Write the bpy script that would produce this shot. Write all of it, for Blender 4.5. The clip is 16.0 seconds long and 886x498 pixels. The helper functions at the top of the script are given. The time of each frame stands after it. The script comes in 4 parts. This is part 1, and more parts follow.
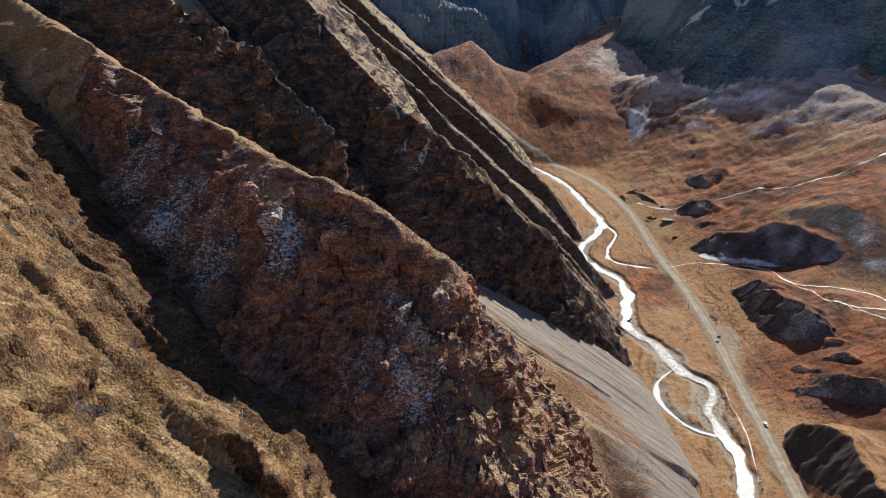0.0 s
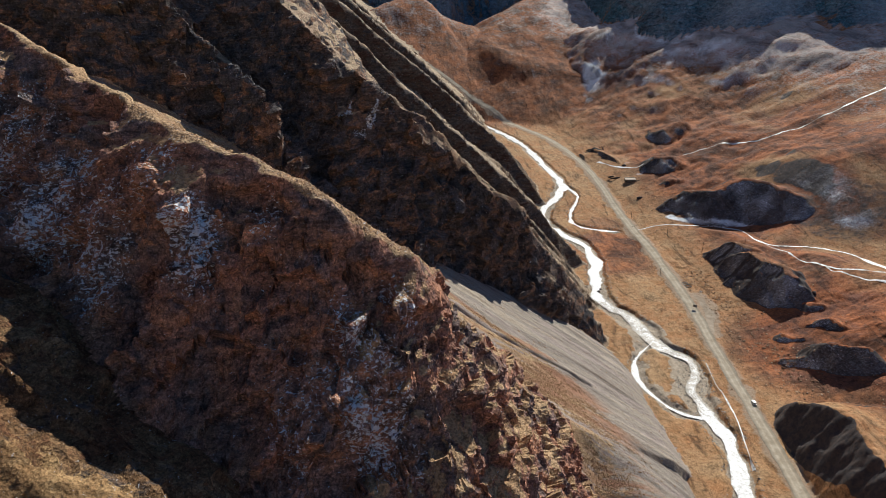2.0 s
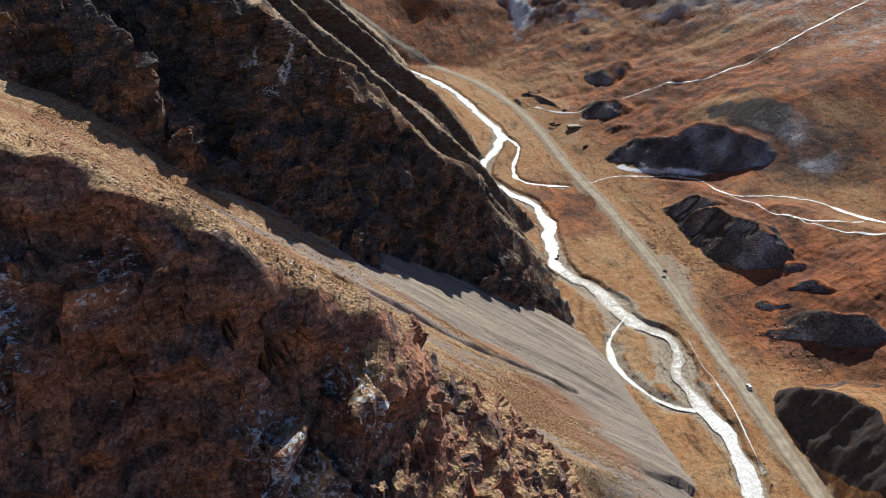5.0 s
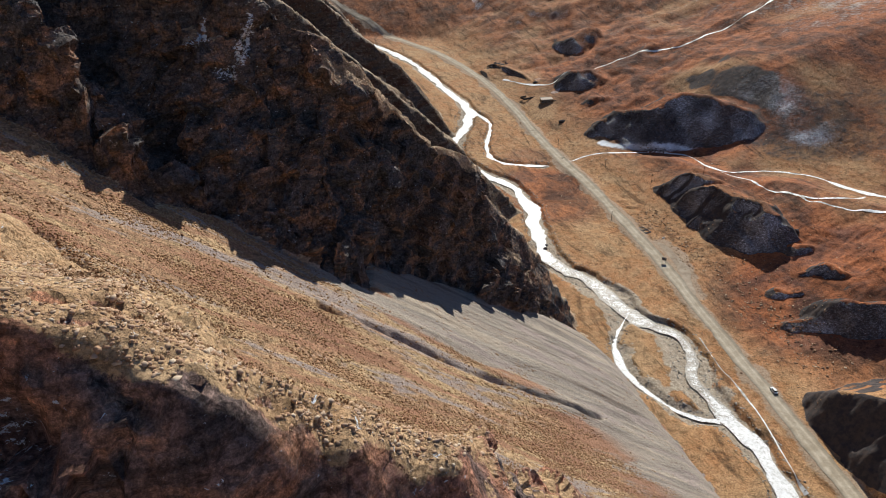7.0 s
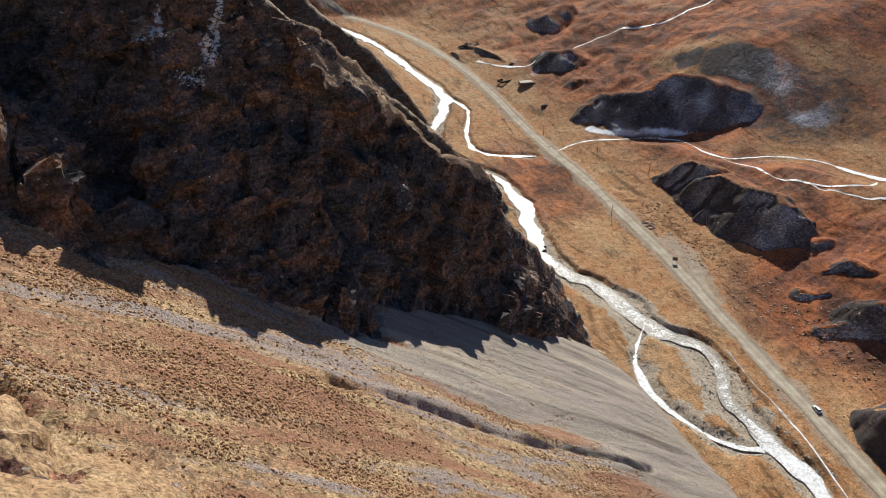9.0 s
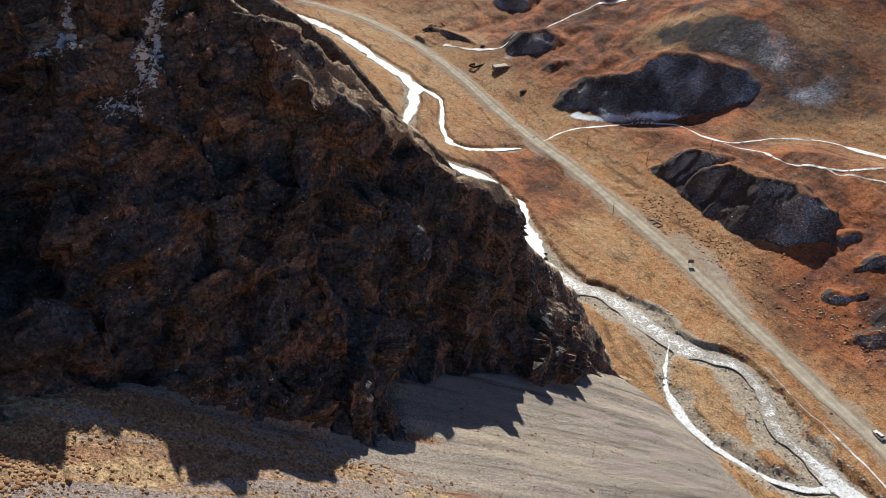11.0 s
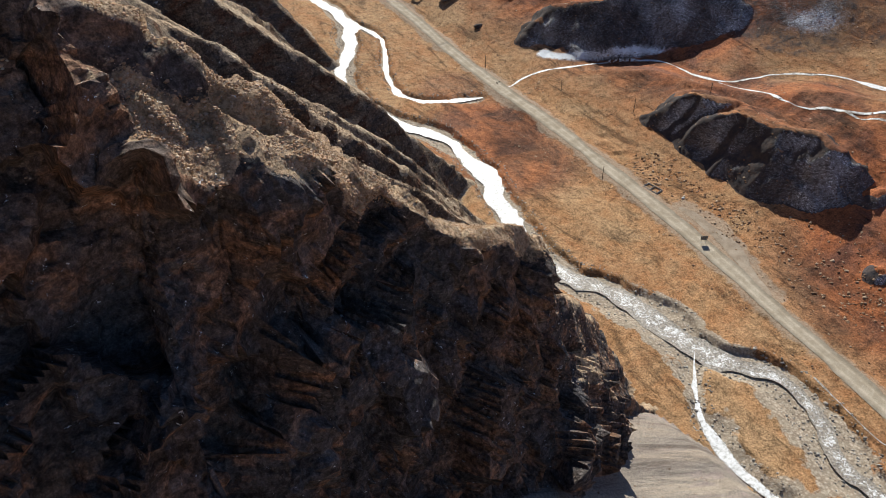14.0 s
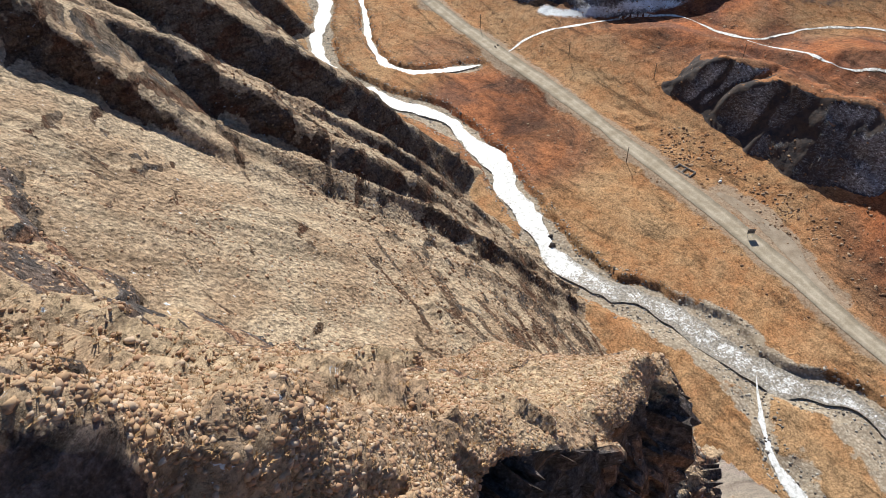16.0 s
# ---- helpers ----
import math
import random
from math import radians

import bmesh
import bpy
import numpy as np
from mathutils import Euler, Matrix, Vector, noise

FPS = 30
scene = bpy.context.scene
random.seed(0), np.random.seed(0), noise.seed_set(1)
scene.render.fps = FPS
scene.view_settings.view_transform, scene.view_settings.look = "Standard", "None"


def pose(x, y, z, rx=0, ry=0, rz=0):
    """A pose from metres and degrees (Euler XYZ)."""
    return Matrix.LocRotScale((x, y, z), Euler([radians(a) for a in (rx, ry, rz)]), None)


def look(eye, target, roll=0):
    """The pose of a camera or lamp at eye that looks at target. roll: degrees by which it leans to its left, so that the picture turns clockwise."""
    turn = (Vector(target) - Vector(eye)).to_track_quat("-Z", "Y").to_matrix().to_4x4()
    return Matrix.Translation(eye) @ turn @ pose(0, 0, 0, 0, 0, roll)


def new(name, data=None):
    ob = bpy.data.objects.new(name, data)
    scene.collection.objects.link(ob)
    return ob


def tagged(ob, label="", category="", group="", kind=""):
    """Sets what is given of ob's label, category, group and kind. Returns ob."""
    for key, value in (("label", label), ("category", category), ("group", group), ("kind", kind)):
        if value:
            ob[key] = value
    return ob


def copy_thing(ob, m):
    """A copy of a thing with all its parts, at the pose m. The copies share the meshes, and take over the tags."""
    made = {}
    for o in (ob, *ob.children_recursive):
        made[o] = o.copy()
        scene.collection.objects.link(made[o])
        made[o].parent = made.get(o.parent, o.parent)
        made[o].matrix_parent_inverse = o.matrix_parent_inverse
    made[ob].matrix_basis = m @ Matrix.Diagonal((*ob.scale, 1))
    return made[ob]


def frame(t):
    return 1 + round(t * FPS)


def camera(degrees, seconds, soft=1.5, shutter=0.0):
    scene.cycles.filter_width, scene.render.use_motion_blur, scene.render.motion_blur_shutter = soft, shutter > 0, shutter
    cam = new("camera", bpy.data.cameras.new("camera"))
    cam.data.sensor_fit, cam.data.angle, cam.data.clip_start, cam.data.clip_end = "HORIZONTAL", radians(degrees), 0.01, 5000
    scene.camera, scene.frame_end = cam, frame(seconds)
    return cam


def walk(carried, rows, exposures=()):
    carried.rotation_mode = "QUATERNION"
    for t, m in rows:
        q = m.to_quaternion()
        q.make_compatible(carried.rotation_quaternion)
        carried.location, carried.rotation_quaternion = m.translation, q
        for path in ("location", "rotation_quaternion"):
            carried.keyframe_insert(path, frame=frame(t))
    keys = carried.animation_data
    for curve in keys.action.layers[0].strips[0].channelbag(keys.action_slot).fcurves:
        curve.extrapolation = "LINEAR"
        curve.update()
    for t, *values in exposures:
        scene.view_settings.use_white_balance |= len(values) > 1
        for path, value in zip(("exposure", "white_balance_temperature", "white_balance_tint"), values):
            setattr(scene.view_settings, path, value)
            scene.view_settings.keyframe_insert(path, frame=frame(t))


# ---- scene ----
cam = camera(64.7, 16.0, 0.8)
PATH = [
    (0, (0.659, 0.459, 196.693), (0.661, 2.343, 196.023), -0.4),
    (0.5, (-0.42, 13.323, 194.84), (-0.383, 15.196, 194.139), -0.5),
    (1, (-1.301, 25.338, 192.723), (-1.23, 27.2, 191.996), -0.6),
    (1.5, (-1.535, 37.745, 190.309), (-1.429, 39.595, 189.556), -0.7),
    (2, (-1.868, 50.176, 187.974), (-1.727, 52.013, 187.195), -0.8),
    (2.5, (-1.895, 63.044, 185.592), (-1.717, 64.867, 184.789), -0.8),
    (3, (-2.115, 75.614, 183.269), (-1.901, 77.421, 182.441), -0.8),
    (3.5, (-2.285, 88.283, 180.944), (-2.033, 90.073, 180.089), -0.7),
    (4, (-2.975, 100.201, 178.722), (-2.688, 101.974, 177.842), -0.5),
    (4.5, (-3.972, 112.527, 176.549), (-3.651, 114.281, 175.645), -0.6),
    (5, (-5.018, 124.267, 174.434), (-4.665, 126.005, 173.509), -0.7),
    (7.5, (-12.104, 183.954, 163.296), (-11.601, 185.603, 162.284), -0.5),
    (8, (-13.299, 195.352, 161.671), (-12.77, 196.986, 160.645), -0.5),
    (8.5, (-14.262, 207.453, 159.829), (-13.706, 209.07, 158.791), -0.5),
    (9, (-15.125, 218.974, 157.956), (-14.543, 220.574, 156.905), -0.5),
    (9.5, (-15.674, 231.216, 155.922), (-15.065, 232.798, 154.861), -0.7),
    (12, (-6.43, 290.556, 143.789), (-5.714, 292.031, 142.645), -1.9),
    (12.5, (-2.209, 301.622, 141.314), (-1.479, 303.064, 140.137), -2.1),
    (13, (2.111, 312.372, 138.861), (2.851, 313.782, 137.65), -2.1),
    (13.5, (6.553, 323.521, 136.372), (7.305, 324.894, 135.128), -1.9),
    (14, (9.737, 334.391, 134.01), (10.502, 335.729, 132.735), -1.5),
    (14.5, (12.777, 346.093, 131.42), (13.549, 347.396, 130.114), -1.5),
    (15, (15.631, 356.651, 129.484), (16.405, 357.924, 128.149), -1.5),
    (15.5, (18.863, 367.969, 127.756), (19.633, 369.21, 126.39), -1.9),
    (16, (22.364, 378.775, 126.415), (23.129, 379.985, 125.018), -2.2),
]
EXPOSURES = [(0.0, 0.64, 5750, 5), (5.0, 0.62, 5750, 5), (9.0, 0.75, 5750, 5), (13.0, 0.75, 5750, 5), (16.0, 0.9, 5750, 5)]
walk(cam, [(t, look(eye, target, roll)) for t, eye, target, roll in PATH], EXPOSURES)

# ---- sky and sun ----
SUN_AZ, SUN_EL = radians(30.0), radians(33.4)
world = bpy.data.worlds.new("sky")
world.use_nodes = True
scene.world = world
wn = world.node_tree.nodes
sky = wn.new("ShaderNodeTexSky")
sky.sky_type = "NISHITA"
sky.sun_disc = False
sky.sun_elevation, sky.sun_rotation = SUN_EL, SUN_AZ
sky.altitude = 3500.0
sky.air_density, sky.dust_density, sky.ozone_density = 1.0, 0.0, 2.2
world.node_tree.links.new(sky.outputs["Color"], wn["Background"].inputs["Color"])
wn["Background"].inputs["Strength"].default_value = 0.06
sun_data = bpy.data.lights.new("sun", "SUN")
sun_data.energy, sun_data.angle, sun_data.color = 3.9, radians(0.53), (1.0, 0.88, 0.73)
sun = new("sun", sun_data)
SUN_DIR = Vector((math.sin(SUN_AZ) * math.cos(SUN_EL), math.cos(SUN_AZ) * math.cos(SUN_EL), math.sin(SUN_EL)))
sun.matrix_world = look(SUN_DIR * 900, (0, 0, 0))


# ---- noise ----
def lattice(ix, iy, iz, seed):
    h = (ix * 374761393 + iy * 668265263 + iz * 2147483647 + seed * 1274126177) & 0xFFFFFFFF
    h = ((h ^ (h >> 13)) * 1274126177) & 0xFFFFFFFF
    h = ((h ^ (h >> 16)) * 2246822519) & 0xFFFFFFFF
    return ((h ^ (h >> 15)) & 0xFFFF).astype(np.float32) * np.float32(1 / 32767.5) - np.float32(1)


def noise2(x, y, seed=0):
    """Smooth value noise, about -1 to 1."""
    x, y = np.asarray(x, np.float64), np.asarray(y, np.float64)
    fx, fy = np.floor(x), np.floor(y)
    ix, iy = fx.astype(np.int64), fy.astype(np.int64)
    u, v = (x - fx).astype(np.float32), (y - fy).astype(np.float32)
    u, v = u * u * u * (u * (u * 6 - 15) + 10), v * v * v * (v * (v * 6 - 15) + 10)
    a, b = lattice(ix, iy, 0, seed), lattice(ix + 1, iy, 0, seed)
    c, d = lattice(ix, iy + 1, 0, seed), lattice(ix + 1, iy + 1, 0, seed)
    return (a + (b - a) * u) * (1 - v) + (c + (d - c) * u) * v


def noise3(x, y, z, seed=0):
    fx, fy, fz = np.floor(x), np.floor(y), np.floor(z)
    ix, iy, iz = fx.astype(np.int64), fy.astype(np.int64), fz.astype(np.int64)
    u, v, w = (x - fx).astype(np.float32), (y - fy).astype(np.float32), (z - fz).astype(np.float32)
    u, v, w = (t * t * (3 - 2 * t) for t in (u, v, w))
    out = 0
    for k in (0, 1):
        a, b = lattice(ix, iy, iz + k, seed), lattice(ix + 1, iy, iz + k, seed)
        c, d = lattice(ix, iy + 1, iz + k, seed), lattice(ix + 1, iy + 1, iz + k, seed)
        out = out + ((a + (b - a) * u) * (1 - v) + (c + (d - c) * u) * v) * (w if k else 1 - w)
    return out


def fbm2(x, y, size, octaves, seed=0, gain=0.5):
    out, amp, f = 0, 1.0, 1.0 / size
    for k in range(octaves):
        out = out + amp * noise2(x * f + 17.3 * k, y * f - 9.1 * k, seed + k)
        amp, f = amp * gain, f * 2.03
    return out


def ridged2(x, y, size, octaves, seed=0, gain=0.5):
    out, amp, f = 0, 1.0, 1.0 / size
    for k in range(octaves):
        out = out + amp * (1 - 2 * np.abs(noise2(x * f + 5.7 * k, y * f + 3.9 * k, seed + k)))
        amp, f = amp * gain, f * 2.07
    return out


def facets(x, y, z, size, seed):
    """Blocks: each cell of space is one tilted face of its own."""
    x, y, z = x / size, y / size, z / size
    ix, iy, iz = (np.floor(v).astype(np.int64) for v in (x, y, z))
    best, out = np.full(x.shape, 9.0, np.float32), np.zeros(x.shape, np.float32)
    for a in (-1, 0, 1):
        for b in (-1, 0, 1):
            for c in (-1, 0, 1):
                jx, jy, jz = ix + a, iy + b, iz + c
                dx = x - (jx + 0.5 + 0.45 * lattice(jx, jy, jz, seed))
                dy = y - (jy + 0.5 + 0.45 * lattice(jx, jy, jz, seed + 1))
                dz = z - (jz + 0.5 + 0.45 * lattice(jx, jy, jz, seed + 2))
                d = (dx * dx + dy * dy + dz * dz).astype(np.float32)
                near = d < best
                best = np.where(near, d, best)
                tilt = lattice(jx, jy, jz, seed + 3) + dx * lattice(jx, jy, jz, seed + 4) + dy * lattice(jx, jy, jz, seed + 5) + dz * lattice(jx, jy, jz, seed + 6)
                out = np.where(near, tilt, out)
    return out


def smooth(a, b, v):
    t = np.clip((v - a) / (b - a), 0, 1)
    return t * t * (3 - 2 * t)


def along(poly, x, y):
    """Distance to a crest or course in plan, the side (+: to its left), its height there and how far along it lies."""
    best = np.full(x.shape, 1e9)
    side, height, run = np.zeros(x.shape), np.zeros(x.shape), np.zeros(x.shape)
    total = np.zeros(x.shape)
    gone = 0.0
    for (x0, y0, z0), (x1, y1, z1) in zip(poly, poly[1:]):
        dx, dy = x1 - x0, y1 - y0
        n = math.hypot(dx, dy)
        t = np.clip(((x - x0) * dx + (y - y0) * dy) / (n * n), 0, 1)
        d = np.hypot(x - x0 - t * dx, y - y0 - t * dy)
        near = d < best
        best = np.where(near, d, best)
        side = np.where(near, np.sign(dx * (y - y0) - dy * (x - x0)), side)
        w = n / (d * d + 0.5) ** 2.5
        height, total = height + w * (z0 + t * (z1 - z0)), total + w
        run = np.where(near, gone + t * n, run)
        gone += n
    return best, side, height / total, run


def ridge(poly, x, y, left, right, blunt=3.0):
    """A crest with its two sides falling off at the slopes given: one slope, or slopes with the reach of each."""
    d, side, height, run = along(poly, x, y)
    drop = []
    for fall in (left, right):
        e, sunk = np.sqrt(d * d + blunt * blunt) - blunt, 0
        for slope, reach in (fall if isinstance(fall, list) else [(fall, 1e6)]):
            sunk = sunk + slope * np.clip(e, 0, reach)
            e = e - reach
        drop.append(sunk)
    return height - np.where(side > 0, drop[0], drop[1])


# ---- the lie of the land: crests, courses and slopes ----
FLOOR = -44.5
SPUR_ONE = [(-330, 430, 275), (-220, 372, 205), (-121, 294, 167), (-92, 268, 156.5), (-68, 246, 149), (-48, 227, 144.5), (-29, 221.5, 139.5), (-18, 217, 134), (0, 220, 119), (17, 241, 87), (33, 256, 62), (67, 281, 8), (92, 290, -22)]
# Dark spur: top three points, mostly unseen, raised to shade the upper scree
SPUR_TWO = [(-330, 660, 440), (-180, 535, 305), (-97, 463, 219), (-60, 432, 174), (-31, 405, 148), (-19, 397, 138), (-4, 393, 127), (6, 393, 118.5), (12, 394, 115), (18, 394.5, 110.3), (25, 395, 104), (36, 398, 90), (52, 402, 71), (66, 406, 64), (73, 408, 54), (77, 409, 38), (80, 410, 22), (84, 411, 11), (90, 412, 3), (100, 413, -8), (112, 415, -19), (128, 418, -40)]
NOSE = [(72, 411, 52), (80, 416, 36), (92, 422, 19), (104, 428, 6), (115, 432, -10), (126, 436, -29), (138, 440, -48)]
RIB_A = [(150, 556, -44), (126, 560, -16), (103, 567, 12), (60, 585, 52), (0, 620, 104), (-110, 690, 196), (-300, 800, 350)]
BUTTRESS = [(-35, 341, 85), (-41, 350, 101), (-49, 360, 118), (-62, 370, 137), (-90, 380, 163), (-140, 392, 204), (-250, 440, 290)]
RIB_B = [(150, 702, -43), (112, 722, 10), (62, 748, 58), (-40, 805, 140), (-200, 890, 265)]
RIB_C = [(138, 838, -40), (84, 838, 36), (10, 880, 100), (-130, 960, 220)]
RIB_D = [(130, 985, -38), (70, 990, 30), (-10, 1030, 110), (-160, 1110, 230)]
RIB_E = [(60, 1180, -10), (0, 1190, 60), (-90, 1240, 130), (-220, 1330, 230)]
RIB_N = [(142, 520, -45), (112, 535, -8), (82, 550, 17), (52, 563, 43), (22, 590, 68), (-40, 640, 120)]
RIB_M = [(134, 500, -45), (97, 512, 5), (72, 520, 29), (60, 531, 41), (50, 539, 51), (38, 546, 61), (18, 556, 77), (-20, 580, 106)]
RIB_O = [(142, 476, -49), (112, 483, -19), (70, 492, 22), (48, 505, 42), (34, 520, 59), (22, 534, 74), (0, 556, 94)]
KNOLL_ONE = [(262, 668, -34), (264, 660, -27), (274, 656, -20.5), (289, 634, -14), (303, 631, -8), (318, 631, -2.5), (334, 617, -3.2), (347, 594, -7), (356, 582, -16)]
KNOLL_TWO = [(246, 524, -40), (251.5, 520, -30), (258, 516, -24), (262, 508, -19.5), (262, 495, -19), (262.5, 484, -18.5), (266, 474, -16.5), (268, 464, -18), (274, 456, -24), (284, 450, -34)]
KNOLL_LOBE = [(243, 554, -44), (249, 548, -34.5), (256.5, 539, -25.5), (261, 531, -21), (268, 522, -22), (280, 512, -27)]
KNOLL_THREE = [(228, 397, -44), (234, 392.5, -39.5), (241, 387.5, -36.5), (244.5, 388, -33.2), (250, 388.5, -28.8), (255, 384, -25.5), (264, 376, -24), (272, 366, -30)]
HUMMOCK_A = [(266, 443, -38), (270, 444.5, -32.5), (276, 445.5, -31), (282, 443.5, -31.5), (286, 440, -36)]
HUMMOCK_B = [(261, 428, -38), (264, 426, -35), (268.5, 424, -32), (273, 419, -29), (276, 412, -29), (278, 406, -33)]
HUMMOCK_C = [(236, 422, -44), (239, 421, -40.5), (243.5, 418, -37.5), (250, 414, -37), (254, 411, -41)]
BENCH = [(187, 200, -14), (201, 262, -13), (208, 300, -15), (209, 320, -19), (205, 336, -28), (205, 346, -36), (206, 356, -47)]
KNOLL_FAR = [(308, 836, -24), (322, 838, -8), (345, 845, 0), (362, 850, -6), (376, 852, -22)]
KNOLL_FOUR = [(262, 760, -38), (270, 758, -26), (286, 758, -16.5), (296, 745, -13), (303, 732, -17), (308, 722, -26)]
KNOLL_FIVE = [(264, 711, -40), (269, 708, -30), (279, 703, -24), (291, 702.5, -22.6), (300, 700, -28)]
STREAM_BANK = [(235, 868, -40), (241, 856, -30.5), (248, 836, -29.5), (254, 809, -29.5), (256, 792, -31), (262, 778, -35)]
FOOT = [(640, 2100, 260), (453, 1690, 182), (300, 1400, 82), (327, 1250, 55), (342, 1060, 35), (425, 960, 41), (463, 932, 50), (530, 920, 62), (575, 900, 92), (760, 840, 130), (1000, 700, 150), (1500, 300, 160)]
CREST = [(66, 1100, -42), (98, 1160, -12), (126, 1215, 16), (158, 1250, 38), (200, 1325, 64), (241, 1400, 88), (326, 1500, 119), (456, 1700, 182), (640, 2000, 260)]
CREST_FAR = [(-250, 1200, 55), (-50, 1300, 86), (10, 1345, 104), (58, 1385, 116), (72, 1392, 92), (84, 1396, 45)]
HOLLOWS = [(22.4, 391.6, 2.6, 2.0), (15.5, 390.5, 1.8, 1.6), (27.0, 391.4, 1.3, 1.2), (18.6, 395.8, 1.2, 1.0), (15.5, 404.5, 2.6, 2.2), (31, 402, 1.2, 1.3), (36, 406, 1.1, 1.1), (30, 413, 2.0, 1.6), (42, 415, 2.2, 1.6), (52, 412, 1.8, 1.4)]
SCARS = [(-42.5, 286, 2.0, 2.4), (-40.4, 285.8, 1.3, 1.6), (-37, 280, 2.2, 2.6), (-36, 285, 1.5, 1.8), (-31.6, 261, 2.1, 2.6), (-30, 266, 1.7, 1.8), (-28, 267, 1.4, 1.6), (-42, 280, 2.2, 2.2), (-26.3, 221.3, 1.2, 1.4), (-23.8, 223.2, 1.1, 1.2), (-24.5, 218.5, 0.8, 1), (-21.3, 222.8, 0.6, 0.7), (-18.8, 224.5, 0.6, 0.7), (-17.3, 214.2, 1.0, 1.2), (-11.6, 216.1, 1.0, 1.2)]
SIDE_STREAM = [(213, 620, -44), (231, 626, -42), (251, 618, -39), (276, 605, -37), (296, 588, -35), (296, 562, -33), (304, 545, -32), (327, 538, -31), (347, 521, -30), (352, 503, -29), (359, 484, -28), (372, 468, -27), (470, 440, -18)]
ROAD = [(150, 120), (168, 220), (182, 297), (190.5, 358), (198.5, 422), (206.5, 478), (210.5, 530), (214, 580), (214.5, 630), (217, 690), (220, 741), (220.5, 845), (206, 950), (170, 1046), (138, 1106), (60, 1190), (-40, 1260)]
RIVER = [(110, 150), (146, 240), (157, 297), (163, 315), (166, 335), (165, 352), (165, 372), (174, 395), (175.5, 408), (168, 420), (163.5, 432), (161, 457), (156, 470), (148, 487), (145, 500), (149, 514), (153.5, 528), (156, 541), (160, 558), (163, 577), (161, 600), (148, 627), (140, 650), (146, 685), (160, 708), (172, 731), (182, 757), (178, 817), (170, 920), (148, 1005), (110, 1090), (20, 1180)]
RIVER_LEFT = [(163.5, 432), (155, 424), (145, 413), (140, 400), (139, 388), (144, 368), (152, 356), (161, 351)]
RIVER_BACK = [(182, 757), (189, 718), (173, 682), (165, 651), (172, 636), (186, 628.5), (202, 622.5)]
ROLES = ["ground", "spur_near", "spur_red", "scree", "spur_dark", "ribs", "mountain"]


def flat(poly):
    return [(px, py, 0.0) for px, py in poly]


def land(x, y):
    """Height of the land and which of ROLES it belongs to."""
    x, y = np.asarray(x, float), np.asarray(y, float)
    wob = fbm2(x, y, 60, 3, 3)
    # valley floor and the gentle slopes east of the road
    floor = FLOOR + 4.5 * smooth(640, 800, y) + 0.35 * fbm2(x, y, 22, 4, 11) + 0.1 * fbm2(x, y, 3.5, 2, 12)
    east = np.maximum(x - 226, 0)
    floor = floor + 0.235 * np.minimum(east, 195) + 0.42 * np.maximum(x - 421, 0)
    floor = floor + smooth(225, 300, x) * ((2.2 + 1.5 * smooth(620, 820, y)) * fbm2(x, y, 75, 4, 21) + 1.3 * smooth(620, 820, y) * ridged2(x, y, 34, 4, 24) + 1.8 * ridged2(x * 0.8 + y * 0.5, y * 1.1 - x * 0.6, 60, 4, 23) + 0.55 * ridged2(x * 0.3 + y * 0.15, y - 0.35 * x + 4 * wob, 12, 4, 25, 0.6))
    dr, right_of = along(flat(ROAD), x, y)[:2]
    floor = floor + 0.24 * np.minimum(np.maximum(y - 860, 0), 330) * smooth(12, 260, np.where(right_of < 0, dr, 0)) * smooth(-150, 170, x - 0.55 * (y - 1150) - 100)
    d, side, height, run = along(SIDE_STREAM, x, y)
    floor = np.minimum(floor, height + 0.26 * np.maximum(d - 5, 0) + 0.5 * wob)
    hump = 0.2 * np.clip(y - 520, 0, 105) - 0.226 * np.clip(y - 640, 0, 93)
    floor = floor + hump * smooth(335, 400, x) * (1 - smooth(520, 640, x)) * smooth(15, 50, d)
    xw, yw = x + 2.4 * fbm2(x, y, 14, 4, 33), y + 2.4 * fbm2(x, y, 14, 4, 36)
    rough = 1.0 * fbm2(x, y, 18, 5, 31) + 0.7 * ridged2(x, y, 13, 4, 32)
    knoll = [
        ridge(KNOLL_ONE, xw, yw, 0.42, 0.88, 2),
        ridge(KNOLL_TWO, xw, yw, 0.36, 1.2, 1.5),
        ridge(KNOLL_LOBE, xw, yw, 0.36, 1.2, 1.5),
        ridge(KNOLL_THREE, xw, yw, 0.62, 1.15, 2.0),
        ridge(BENCH, xw, y, 1.75, 0.3, 2),
        ridge(HUMMOCK_A, xw, yw, 0.4, 1.1, 1),
        ridge(HUMMOCK_B, xw, yw, 0.4, 1.1, 1),
        ridge(HUMMOCK_C, xw, yw, 0.4, 1.1, 1),
        ridge(KNOLL_FAR, xw, yw, 0.3, 0.75, 6),
        ridge(KNOLL_FOUR, xw, yw, 0.35, 0.95, 2),
        ridge(KNOLL_FIVE, xw, yw, 0.4, 0.95, 1.5),
        ridge(STREAM_BANK, x, y, 0.3, 1.6, 0.8) - rough,
    ]
    for k in knoll:
        floor = np.maximum(floor, k + rough)
    # river bed, with its cut banks
    d1, bank1 = along(flat(RIVER), x, y)[:2]
    d2, bank2 = along(flat(RIVER_LEFT), x, y)[:2]
    d3 = along(flat(RIVER_BACK), x, y)[0]
    edge = 2.2 * fbm2(x, y, 16, 3, 41)
    bed = np.minimum(np.minimum(d1 - 7.5, d2 - 4.0), d3 - 3.0) + edge
    sunk = FLOOR + 4.5 * smooth(640, 800, y) - 1.75 + 0.12 * fbm2(x, y, 4, 3, 42)
    cut = np.where((d1 < d2) & (bank1 < 0), 1.0, 3.2)
